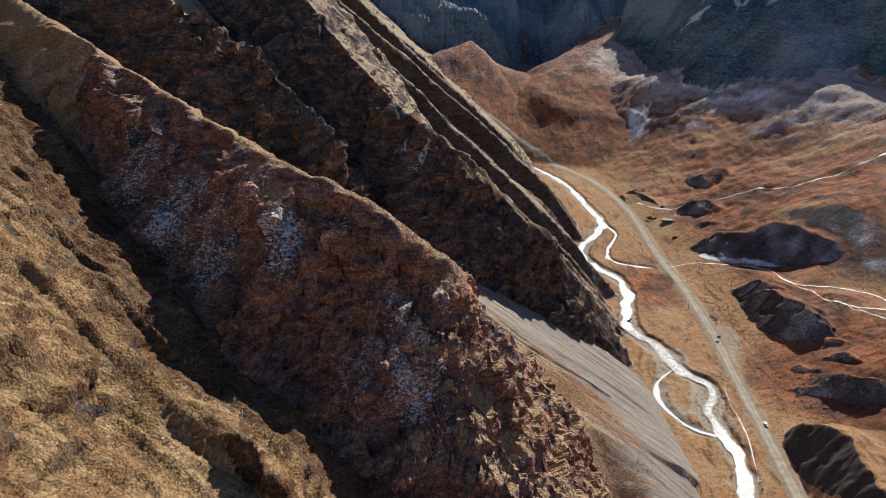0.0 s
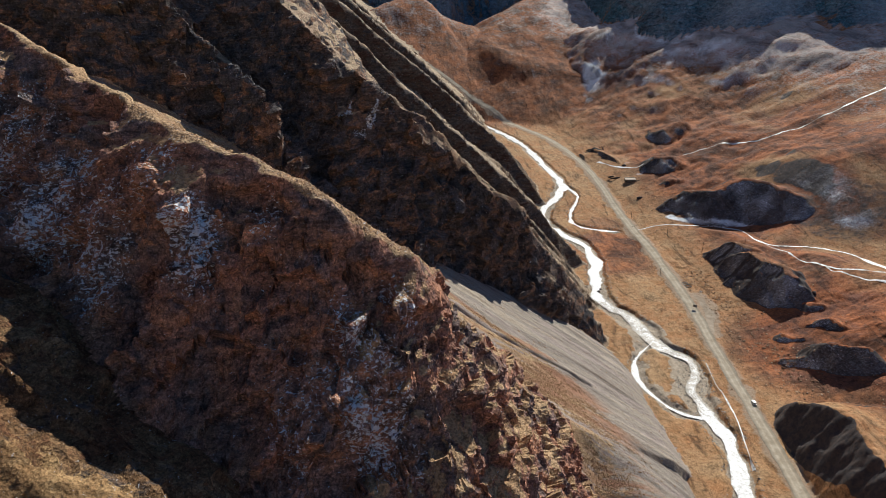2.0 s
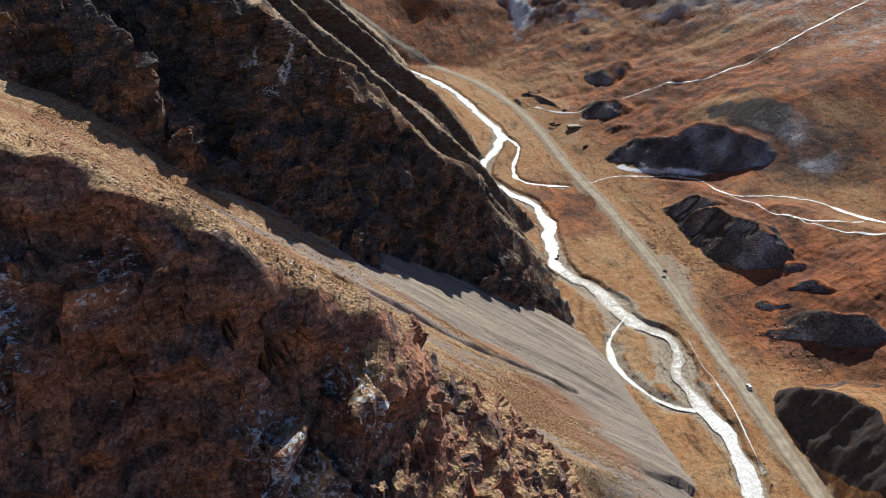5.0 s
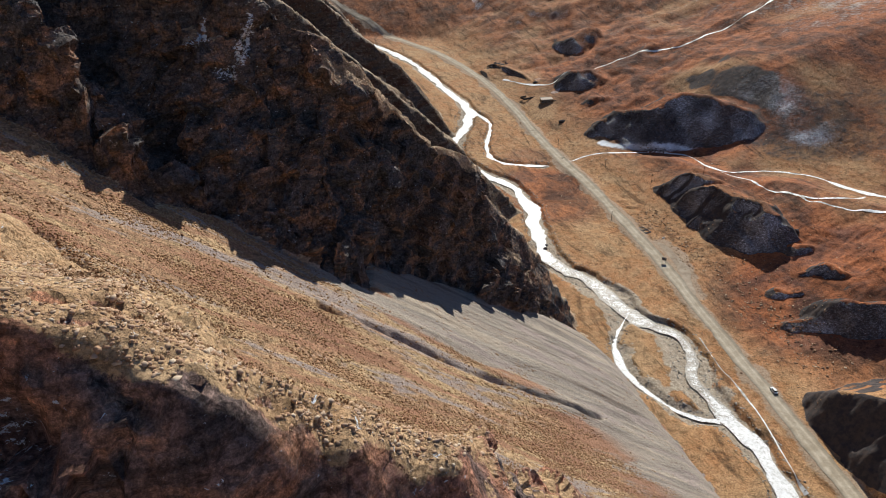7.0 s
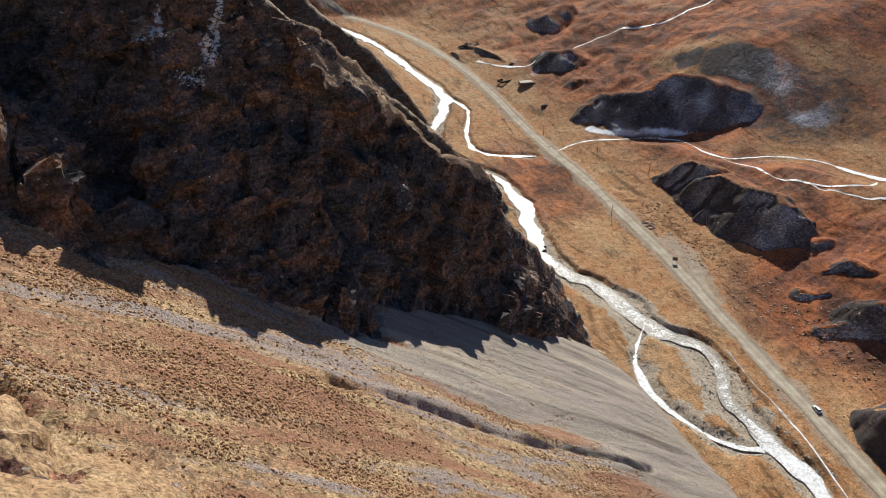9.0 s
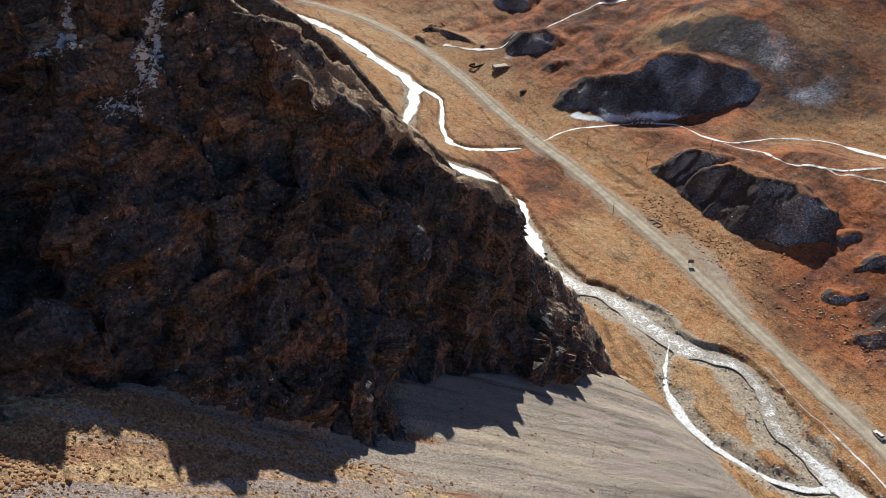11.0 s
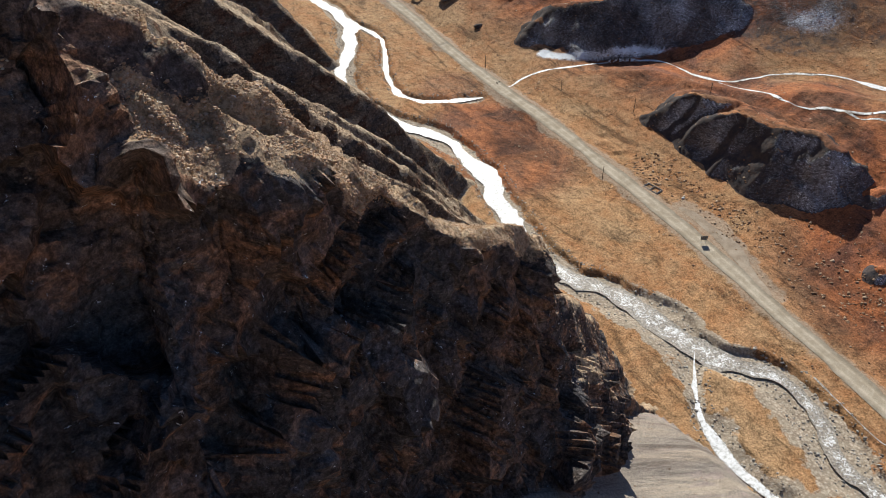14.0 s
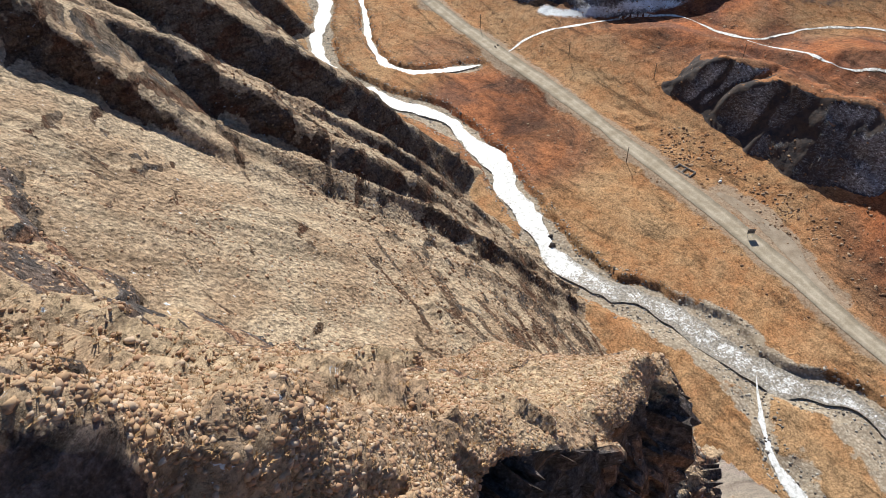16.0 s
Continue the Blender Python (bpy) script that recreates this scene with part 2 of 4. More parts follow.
    floor = floor + (sunk - floor) * (1 - smooth(-cut, cut, bed))
    # road bed is level
    level = FLOOR + 4.5 * smooth(640, 800, y) + 0.5
    floor = floor + (level - floor) * (1 - smooth(4.0, 8.0, dr))
    parts = [floor]
    # near slope on the west side, from which the flight starts
    near = 68.3 - 0.75 * x - 0.124 * y + 4.5 * fbm2(x, y, 42, 4, 51) + 3.6 * ridged2(x * 0.2 + y * 0.08 + 2 * wob, y + 0.6 * x + 3 * wob, 17, 5, 52, 0.55)
    near = near + 12 * np.exp(-((x + 42) / 20) ** 2 - ((y - 150) / 32) ** 2)
    far_side = along(SPUR_ONE, x, y)
    parts.append(np.where((far_side[1] > 0) & (far_side[0] > 3), -1e3, near - 4.0))
    # red spur
    s1 = ridge(SPUR_ONE, x, y, [(1.05, 6), (1.45, 1e6)], [(1.3, 24), (1.15, 1e6)], 2.0)
    s1 = s1 + (ridge(SPUR_ONE, x, y, [(0.95, 5), (1.02, 1e6)], [(1.3, 24), (1.15, 1e6)], 2.0) - s1) * smooth(-100, -75, x) * (1 - smooth(-16, 10, x - 0.25 * (y - 240)))
    s1 = s1 + (ridge(SPUR_ONE, x, y, [(0.72, 10), (0.74, 1e6)], [(0.25, 3.2), (1.4, 1e6)], 2.0) - 1.3 - s1) * smooth(-40, -26, x) * (1 - smooth(-2, 12, x))
    away = smooth(2, 16, along(SPUR_ONE, x, y)[0])
    turned = smooth(-12, 18, x)
    flute = ridged2(0.83 * x - 0.56 * y + 4 * wob, 0.2 * (0.56 * x + 0.83 * y), 26, 4, 62) * (1 - turned) + ridged2(0.8 * x + 0.6 * y + 3 * wob, 0.2 * (0.6 * x - 0.8 * y), 17, 4, 64) * turned
    s1 = s1 + away * (np.where(far_side[1] > 0, 1.5, 4.0) * fbm2(x, y, 38, 3, 61) + np.where(far_side[1] > 0, 0.6, 4.2) * flute) + 1.0 * fbm2(x, y, 9, 3, 63)
    for hx, hy, hr, deep in SCARS:
        r = np.hypot((x - hx) * 0.8, (y - hy) * 1.3) / hr + 0.35 * fbm2(x, y, 2.5, 3, 65)
        s1 = s1 - deep * (1 - smooth(0.6, 0.95, r))
    parts.append(s1)
    # scree between the spurs
    scree = 60.9 - 0.752 * np.maximum(x, -70) - 0.55 * np.minimum(x + 70, 0) - 0.35 * np.maximum(x - 125, 0) + 0.7 * fbm2(x * 0.25, y, 9, 4, 71) + 0.9 * fbm2(x, y, 45, 2, 72)
    gully = along([(0, 327, 0), (14, 328.5, 0), (27, 329, 0), (41, 327.5, 0), (59, 329.5, 0), (90, 331, 0)], x, y)[0] + 0.9 * fbm2(x, y, 7, 3, 73)
    scree = scree - 2.0 * (1 - smooth(0.2, 1.7, gully)) + 0.5 * np.exp(-((gully - 3.5) / 2) ** 2)
    scree = scree - np.where(far_side[1] > 0, 0, (0.8 - 0.68 * smooth(72, 98, x)) * np.maximum(far_side[0] - 4, 0))
    scree = np.where(y < 470, scree - 0.25 * np.maximum(y - 400, 0), -1e3)
    parts.append(scree)
    # dark spur
    back = [(0.6, 10), (0.84, 1e6)]
    s2 = ridge(SPUR_TWO, x, y, back, [(1.5, 18), (1.3, 1e6)], 0.6)
    for a, b, face in ((9, 14, [(1.9, 3), (0.3, 6.5), (3.4, 8), (1.4, 1e6)]), (18, 21, [(0.72, 8.5), (4.4, 13), (1.75, 1e6)]), (23, 27, [(0.72, 6.3), (4.4, 14), (1.75, 1e6)]), (31, 37, [(0.5, 3.5), (4.4, 15), (1.9, 1e6)]), (58, 70, [(3.6, 9), (1.7, 1e6)])):
        s2 = s2 + (ridge(SPUR_TWO, x, y, 0.95 if a > 50 else back, face, 0.6) - s2) * smooth(a, b, x)
    s2 = np.maximum(s2, ridge(NOSE, x, y, 0.8, 1.9, 2.0) + 1.2 * fbm2(x, y, 14, 4, 87))
    s2 = np.maximum(s2, ridge(BUTTRESS, x, y, 1.5, 1.3, 1.2) + 2.2 * fbm2(x, y, 16, 4, 86))
    away = smooth(3, 15, along(SPUR_TWO, x, y)[0])
    s2 = s2 + away * (2.0 * fbm2(x, y, 30, 3, 81) + 2.6 * ridged2(x + 3 * wob, y * 0.3, 19, 4, 82) - 1.5) + 0.7 * fbm2(x, y, 8, 3, 83)
    for hx, hy, hr, deep in HOLLOWS:
        r = np.hypot(x - hx, (y - hy) * 1.5) / hr + 0.3 * fbm2(x, y, 2.5, 3, 84)
        s2 = s2 - deep * (1 - smooth(0.55, 1.0, r))
    parts.append(s2)
    # ribbed slope beyond
    base = 77.0 - 0.79 * x - 0.32 * np.maximum(x - 105, 0) - 14 * (1 - smooth(440, 505, y)) * smooth(60, 120, x) + (0.6 + 2.6 * smooth(448, 500, y) * (0.35 + smooth(-0.5, 0.5, wob))) * ridged2(x * 0.2 + y * 0.06, y + 0.42 * x, 17, 4, 91) + 2.0 * fbm2(x, y, 50, 3, 92)
    base = np.where(y > 405, base, -1e3)
    ribs = base
    for k, poly in enumerate((RIB_A, RIB_B, RIB_C, RIB_D, RIB_E, RIB_N, RIB_M, RIB_O)):
        ribs = np.maximum(ribs, ridge(poly, x, y, 1.35, 0.9, 2) + 2.4 * fbm2(x, y, 34, 5, 95 + k))
    parts.append(ribs)
    # mountains that close the valley
    far = fbm2(x, y, 300, 5, 101)
    rid = ridged2(x, y, 190, 7, 102, 0.56)
    foot_u = np.array([0.5 * p[0] + 0.866 * p[1] + 62 for p in FOOT])
    foot_v = np.array([0.866 * p[0] - 0.5 * p[1] for p in FOOT])
    u, v = 0.5 * x + 0.866 * y + 6 * wob, 0.866 * x - 0.5 * y + 9 * wob
    d = u - np.interp(v, foot_v, foot_u)
    m1 = np.interp(v, foot_v, [p[2] for p in FOOT]) + 0.76 * d + smooth(0, 110, d) * (14 * far + 9 * rid)
    m1 = np.where((d > 0) & (v > -460), np.minimum(m1, 222 + 16 * rid), -1e3)
    crest = ridge(CREST, x, y, 0.55, 0.17, 22) + 5 * far + 1.6 * rid
    m2 = -20 + 0.95 * ((y - 1430) * 0.97 - x * 0.12) + 60 * far + 35 * rid
    m3 = ridge(CREST_FAR, x, y, 1.0, 0.5, 16) + 6 * far + 2.5 * rid
    parts[0] = np.maximum(parts[0], np.maximum(crest, m3) + 1.4 * ridged2(x * 0.8 + y * 0.3, y * 0.8 - x * 0.3, 60, 4, 105))
    parts.append(np.maximum(m1, np.minimum(m2, 520 + 90 * rid)))
    stack = np.stack(parts)
    return stack.max(0), stack.argmax(0), bed


def steps(*spans):
    out = [spans[0][0]]
    for a, b, s0, s1 in spans:
        n = max(1, int(round(2 * (b - a) / (s0 + s1))))
        t = np.linspace(0, 1, n + 1)[1:]
        out.extend(a + (b - a) * (t * s0 + (s1 - s0) * t * t / 2) / ((s0 + s1) / 2))
    return np.array(out)


XS = steps((-900, -170, 26, 3), (-170, -70, 1.6, 1.0), (-70, -12, 0.7, 0.7), (-12, 44, 0.48, 0.48), (44, 95, 0.7, 0.7), (95, 262, 0.95, 0.95), (262, 430, 1.4, 3), (430, 1700, 4, 24))
YS = steps((-700, 90, 30, 3), (90, 185, 1.6, 1.0), (185, 300, 0.8, 0.8), (300, 352, 0.9, 0.7), (352, 364, 0.7, 0.5), (364, 398, 0.34, 0.34), (398, 428, 0.5, 0.6), (428, 560, 0.9, 1.1), (560, 780, 1.6, 2.4), (780, 1250, 3, 6), (1250, 1800, 7, 9), (1800, 3200, 12, 50))
GX, GY = np.meshgrid(XS, YS)
GZ, ROLE, BED = land(GX, GY)


# ---- materials ----
def material(name):
    m = bpy.data.materials.new(name)
    m.use_nodes = True
    n = m.node_tree.nodes
    n["Principled BSDF"].inputs["Roughness"].default_value = 0.92
    n["Principled BSDF"].inputs["Specular IOR Level"].default_value = 0.15
    return m, n, m.node_tree.links


class Kit:
    """Short hands for nodes of one material."""

    def __init__(self, name, rough=0.92, spec=0.15):
        self.m, self.n, self.l = material(name)
        self.bsdf = self.n["Principled BSDF"]
        self.bsdf.inputs["Roughness"].default_value = rough
        self.bsdf.inputs["Specular IOR Level"].default_value = spec
        self.geo = self.n.new("ShaderNodeNewGeometry").outputs["Position"]

    def put(self, socket, v):
        if isinstance(v, bpy.types.NodeSocket):
            self.l.new(v, socket)
        elif isinstance(v, tuple):
            socket.default_value = (*v, 1.0) if len(v) == 3 and len(socket.default_value) == 4 else v
        else:
            socket.default_value = v

    def stretch(self, scale=(1, 1, 1), turn=(0, 0, 0)):
        m = self.n.new("ShaderNodeMapping")
        self.l.new(self.geo, m.inputs["Vector"])
        m.inputs["Scale"].default_value = scale
        m.inputs["Rotation"].default_value = turn
        return m.outputs["Vector"]

    def noise(self, scale, detail=5, rough=0.55, vector=None, warp=0.0):
        t = self.n.new("ShaderNodeTexNoise")
        self.l.new(vector or self.geo, t.inputs["Vector"])
        t.inputs["Scale"].default_value, t.inputs["Detail"].default_value = scale, detail
        t.inputs["Roughness"].default_value, t.inputs["Distortion"].default_value = rough, warp
        return t.outputs["Fac"]

    def cells(self, scale, feature="F1", vector=None):
        t = self.n.new("ShaderNodeTexVoronoi")
        t.feature = feature
        self.l.new(vector or self.geo, t.inputs["Vector"])
        t.inputs["Scale"].default_value = scale
        return t.outputs["Distance"]

    def blocks(self, scale, vector=None):
        t = self.n.new("ShaderNodeTexVoronoi")
        self.l.new(vector or self.geo, t.inputs["Vector"])
        t.inputs["Scale"].default_value = scale
        return t.outputs["Color"]

    def ramp(self, fac, *stops):
        r = self.n.new("ShaderNodeValToRGB")
        self.put(r.inputs["Fac"], fac)
        e = r.color_ramp.elements
        while len(e) < len(stops):
            e.new(0.5)
        for el, (at, c) in zip(e, stops):
            el.position, el.color = at, (*c, 1.0) if isinstance(c, tuple) else (c, c, c, 1.0)
        return r.outputs["Color"]

    def mix(self, fac, a, b, kind="MIX"):
        x = self.n.new("ShaderNodeMix")
        x.data_type, x.blend_type = "RGBA", kind
        self.put(x.inputs["Factor"], fac)
        self.put(x.inputs["A"], a), self.put(x.inputs["B"], b)
        return x.outputs["Result"] if "Result" in x.outputs and x.outputs["Result"].type == "RGBA" else x.outputs[2]

    def math(self, op, a, b=0.0):
        x = self.n.new("ShaderNodeMath")
        x.operation = op
        self.put(x.inputs[0], a), self.put(x.inputs[1], b)
        return x.outputs[0]

    def attr(self, name):
        a = self.n.new("ShaderNodeAttribute")
        a.attribute_name = name
        return a.outputs["Fac"]

    def island(self):
        return self.n.new("ShaderNodeNewGeometry").outputs["Random Per Island"]

    def bump(self, height, strength=0.6, distance=0.3, after=None):
        b = self.n.new("ShaderNodeBump")
        b.inputs["Strength"].default_value, b.inputs["Distance"].default_value = strength, distance
        self.l.new(height, b.inputs["Height"])
        if after:
            self.l.new(after, b.inputs["Normal"])
        return b.outputs["Normal"]

    def done(self, color, normal=None, rough=None):
        self.put(self.bsdf.inputs["Base Color"], color)
        if normal:
            self.l.new(normal, self.bsdf.inputs["Normal"])
        if rough is not None:
            self.put(self.bsdf.inputs["Roughness"], rough)
        return self.m


def mixed(k, a, b):
    """Sum of two sockets, half and half."""
    return k.math("MULTIPLY", k.math("ADD", a, b), 0.5)


def make_land(name, rock_a, rock_b, rock_c, grass_a, grass_b, size=1.0, streak=0.0, frost=False):
    """Rock with dry turf where the attribute veg says and snow where snow says."""
    k = Kit(name)
    f = 1.0 / size
    big, mid, fine = k.noise(0.035 * f, 4, 0.6, warp=0.6), k.noise(0.3 * f, 7, 0.66), k.noise(1.7 * f, 7, 0.74)
    bed = k.noise(0.5 * f, 6, 0.68, k.stretch((0.25, 0.25, 1.6), (0.35, -0.5, 0.2)), 0.5)
    rock = k.mix(k.ramp(big, (0.42, 0.0), (0.58, 1.0)), rock_a, rock_b)
    plane = k.noise(0.11 * f, 6, 0.6, k.stretch((1, 1, 1.7), (0.3, -0.45, 0.2)), 0.5)
    rock = k.mix(k.ramp(plane, (0.5, 0.0), (0.6, 0.9)), rock, rock_c)
    # Blue-dark patches scattered over the rock stand for shaded recesses
    rock = k.mix(k.ramp(plane, (0.36, 0.7), (0.45, 0.0)), rock, (0.07, 0.068, 0.07))
    rock = k.mix(0.3, rock, k.ramp(mid, (0.38, 0.5), (0.5, 1.0), (0.62, 1.6)), "MULTIPLY")
    rock = k.mix(0.55, rock, k.ramp(bed, (0.4, 0.4), (0.46, 0.95), (0.56, 1.1), (0.62, 1.5)), "MULTIPLY")
    crack = k.cells(0.4 * f, "DISTANCE_TO_EDGE", k.stretch((1, 1, 0.6), (0.4, 0.3, 0.2)))
    rock = k.mix(0.5, rock, k.ramp(k.math("ADD", crack, k.math("MULTIPLY", k.math("SUBTRACT", fine, 0.5), 0.4)), (0.0, 0.3), (0.08, 1.0)), "MULTIPLY")
    tilt = k.stretch((0.8, 0.8, 1.7), (0.35, -0.5, 0.2))
    rock = k.mix(0.4, rock, k.ramp(k.blocks(0.9 * f, tilt), (0.25, 0.55), (0.75, 1.45)), "MULTIPLY")
    grit = k.noise(5.0 * f, 4, 0.8)
    rock = k.mix(0.5, rock, k.ramp(fine, (0.4, 0.35), (0.49, 0.95), (0.53, 1.05), (0.6, 1.8)), "MULTIPLY")
    rock = k.mix(0.5, rock, k.ramp(grit, (0.4, 0.45), (0.5, 1.0), (0.62, 1.8)), "MULTIPLY")
    turf = k.mix(k.ramp(k.noise(0.08 * f, 6, 0.65), (0.42, 0.0), (0.58, 1.0)), grass_a, grass_b)
    if streak:
        line = k.noise(0.2, 7, 0.7, k.stretch((0.14, 1.0, 0.14), (0, 0, 0.36)))
        turf = k.mix(streak, turf, k.ramp(line, (0.38, 0.35), (0.48, 0.95), (0.6, 1.25)), "MULTIPLY")
    turf = k.mix(0.68, turf, k.ramp(k.noise(1.1 * f, 7, 0.78), (0.42, 0.4), (0.5, 1.0), (0.58, 1.5)), "MULTIPLY")
    veg = k.math("ADD", k.attr("veg"), k.math("MULTIPLY", k.math("SUBTRACT", mixed(k, mid, fine), 0.5), 1.7))
    colour = k.mix(k.ramp(veg, (0.44, 0.0), (0.56, 1.0)), rock, turf)
    snow = k.math("ADD", k.attr("snow"), k.math("MULTIPLY", k.math("SUBTRACT", k.noise(0.85 * f, 6, 0.74, k.stretch((0.9, 0.9, 1.5), (0.2, -0.3, 0.2)), 0.5), 0.5), 4.6 if not frost else 1.6))
    colour = k.mix(k.ramp(snow, (0.7, 0.0), (0.77, 1.0)) if not frost else k.ramp(snow, (0.2, 0.0), (0.95, 0.5)), colour, (0.74, 0.77, 0.8))
    n = k.bump(mid, 0.6, 1.2 * size)
    n = k.bump(bed, 0.7, 1.0 * size, n)
    n = k.bump(crack, 0.5, 0.8 * size, n)
    n = k.bump(k.cells(1.3 * f, vector=k.stretch((1, 1, 0.55), (0.3, 0.2, 0))), 0.7, 0.5 * size, n)
    n = k.bump(fine, 0.7, 0.45 * size, n)
    return k.done(colour, n)


M_RED = make_land("red_rock", (0.36, 0.182, 0.122), (0.22, 0.155, 0.132), (0.46, 0.228, 0.13), (0.5, 0.34, 0.19), (0.41, 0.26, 0.14))
# Cliff rock: grey and dark of its shaded face put into the colours
M_DARK = make_land("shade_dark_rock", (0.14, 0.106, 0.088), (0.1, 0.092, 0.09), (0.29, 0.165, 0.1), (0.48, 0.36, 0.23), (0.4, 0.28, 0.18))
M_TAN = make_land("tan_rock", (0.221, 0.136, 0.068), (0.162, 0.0892, 0.0425), (0.128, 0.0595, 0.0298), (0.4, 0.26, 0.125), (0.31, 0.18, 0.08), 1.0, 0.6)
M_RIB = make_land("banded_rock", (0.165, 0.125, 0.0891), (0.125, 0.0825, 0.0528), (0.112, 0.0561, 0.0317), (0.46, 0.36, 0.245), (0.37, 0.265, 0.17), 1.0, 0.5)
# Far slopes: the blue of their shade is put into the rock colour
M_FAR = make_land("shade_blue_slope", (0.065, 0.152, 0.185), (0.042, 0.108, 0.14), (0.1, 0.152, 0.18), (0.34, 0.165, 0.075), (0.27, 0.125, 0.055), 5.0, 0.0, True)


def make_scree():
    k = Kit("scree")
    streak = k.stretch((0.06, 1.0, 0.06), (0, 0, 0.04))
    band = k.noise(0.22, 8, 0.7, streak)
    colour = k.ramp(band, (0.38, (0.16, 0.133, 0.112)), (0.46, (0.265, 0.228, 0.19)), (0.54, (0.3, 0.258, 0.212)), (0.62, (0.37, 0.31, 0.24)))
    turf = k.mix(k.ramp(k.noise(0.12, 7, 0.72, k.stretch((0.3, 1, 0.3))), (0.44, 0.0), (0.56, 1.0)), (0.4, 0.28, 0.15), (0.32, 0.195, 0.11))
    tuft = k.noise(0.8, 7, 0.78)
    turf = k.mix(0.8, turf, k.ramp(tuft, (0.42, 0.4), (0.5, 1.0), (0.58, 1.4)), "MULTIPLY")
    veg = k.math("ADD", k.attr("veg"), k.math("MULTIPLY", k.math("SUBTRACT", k.noise(0.5, 7, 0.75, k.stretch((0.4, 1, 0.4))), 0.5), 1.8))
    colour = k.mix(k.ramp(veg, (0.44, 0.0), (0.58, 1.0)), colour, turf)
    rust = k.noise(0.09, 7, 0.7, k.stretch((0.16, 1.0, 0.16), (0, 0, -0.12)), 0.4)
    colour = k.mix(k.math("MULTIPLY", k.ramp(rust, (0.5, 0.0), (0.56, 0.9)), k.ramp(k.attr("veg"), (0.03, 0.08), (0.3, 1.0))), colour, (0.29, 0.15, 0.09))
    colour = k.mix(k.ramp(rust, (0.42, 0.95), (0.46, 0.0)), colour, (0.3, 0.245, 0.215))
    fine = k.noise(2.4, 7, 0.78)
    colour = k.mix(0.7, colour, k.ramp(fine, (0.42, 0.4), (0.5, 1.0), (0.58, 1.6)), "MULTIPLY")
    n = k.bump(band, 0.6, 1.0)
    n = k.bump(fine, 0.8, 0.3, n)
    return k.done(colour, n)


M_SCREE = make_scree()


def make_ground():
    k = Kit("valley_ground")
    big, mid, fine = k.noise(0.018, 5, 0.6, warp=0.5), k.noise(0.12, 6, 0.65, warp=0.4), k.noise(1.6, 6, 0.75)
    turf = k.ramp(big, (0.38, (0.36, 0.225, 0.115)), (0.46, (0.335, 0.18, 0.08)), (0.54, (0.32, 0.155, 0.066)), (0.62, (0.345, 0.205, 0.1)))
    turf = k.mix(k.ramp(mid, (0.42, 0.0), (0.62, 0.6)), turf, (0.345, 0.22, 0.115))
    turf = k.mix(k.attr("red"), turf, k.mix(k.ramp(k.noise(0.05, 5, 0.65, warp=0.5), (0.42, 0.0), (0.6, 1.0)), (0.27, 0.094, 0.036), (0.135, 0.058, 0.036)))
    turf = k.mix(0.6, turf, k.ramp(fine, (0.42, 0.45), (0.5, 1.0), (0.58, 1.5)), "MULTIPLY")
    turf = k.mix(0.75, turf, k.ramp(k.noise(0.35, 9, 0.82, warp=0.4), (0.4, 0.4), (0.48, 1.0), (0.6, 1.35)), "MULTIPLY")
    track = k.noise(0.12, 8, 0.7, k.stretch((1.0, 0.22, 1.0), (0, 0, 0.35)), 0.9)
    turf = k.mix(0.75, turf, k.ramp(track, (0.37, 0.35), (0.45, 1.0), (0.6, 1.15)), "MULTIPLY")
    stones = k.ramp(k.cells(1.1), (0.0, (0.62, 0.54, 0.43)), (0.35, (0.47, 0.39, 0.295)), (0.6, (0.3, 0.235, 0.17)))
    stones = k.mix(k.ramp(k.noise(0.25, 5, 0.7), (0.4, 0.0), (0.65, 0.6)), stones, (0.38, 0.32, 0.235))
    gravel = k.math("ADD", k.attr("gravel"), k.math("MULTIPLY", k.math("SUBTRACT", k.noise(0.4, 6, 0.75), 0.5), 1.2))
    colour = k.mix(k.ramp(gravel, (0.45, 0.0), (0.6, 1.0)), turf, stones)
    dust = k.math("ADD", k.attr("dust"), k.math("MULTIPLY", k.math("SUBTRACT", k.noise(0.35, 7, 0.75), 0.5), 1.5))
    colour = k.mix(k.ramp(dust, (0.4, 0.0), (0.7, 0.85)), colour, k.mix(k.ramp(k.noise(1.2, 6, 0.75), (0.4, 0.0), (0.6, 1.0)), (0.27, 0.19, 0.13), (0.4, 0.32, 0.23)))
    # Near-black rock colour holds the shade of steep knoll faces and the cut bank
    shade_rock = k.math("ADD", k.attr("shade_rock"), k.math("MULTIPLY", k.math("SUBTRACT", mixed(k, mid, fine), 0.5), 1.2))
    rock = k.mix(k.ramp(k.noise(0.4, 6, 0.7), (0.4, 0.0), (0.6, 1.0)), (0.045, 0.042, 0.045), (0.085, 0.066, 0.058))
    colour = k.mix(k.ramp(shade_rock, (0.42, 0.0), (0.6, 1.0)), colour, rock)
    snow = k.math("ADD", k.attr("snow"), k.math("MULTIPLY", k.math("SUBTRACT", mixed(k, k.noise(0.7, 7, 0.8, k.stretch((1, 1, 2.2))), k.noise(2.6, 5, 0.8)), 0.5), 3.0))
    colour = k.mix(k.ramp(snow, (0.6, 0.0), (0.95, 0.4), (1.15, 1.0)), colour, (0.74, 0.77, 0.8))
    rime = k.math("ADD", k.attr("frost"), k.math("MULTIPLY", k.math("SUBTRACT", mixed(k, k.noise(0.05, 8, 0.75, warp=0.6), k.noise(0.3, 6, 0.8)), 0.5), 2.6))
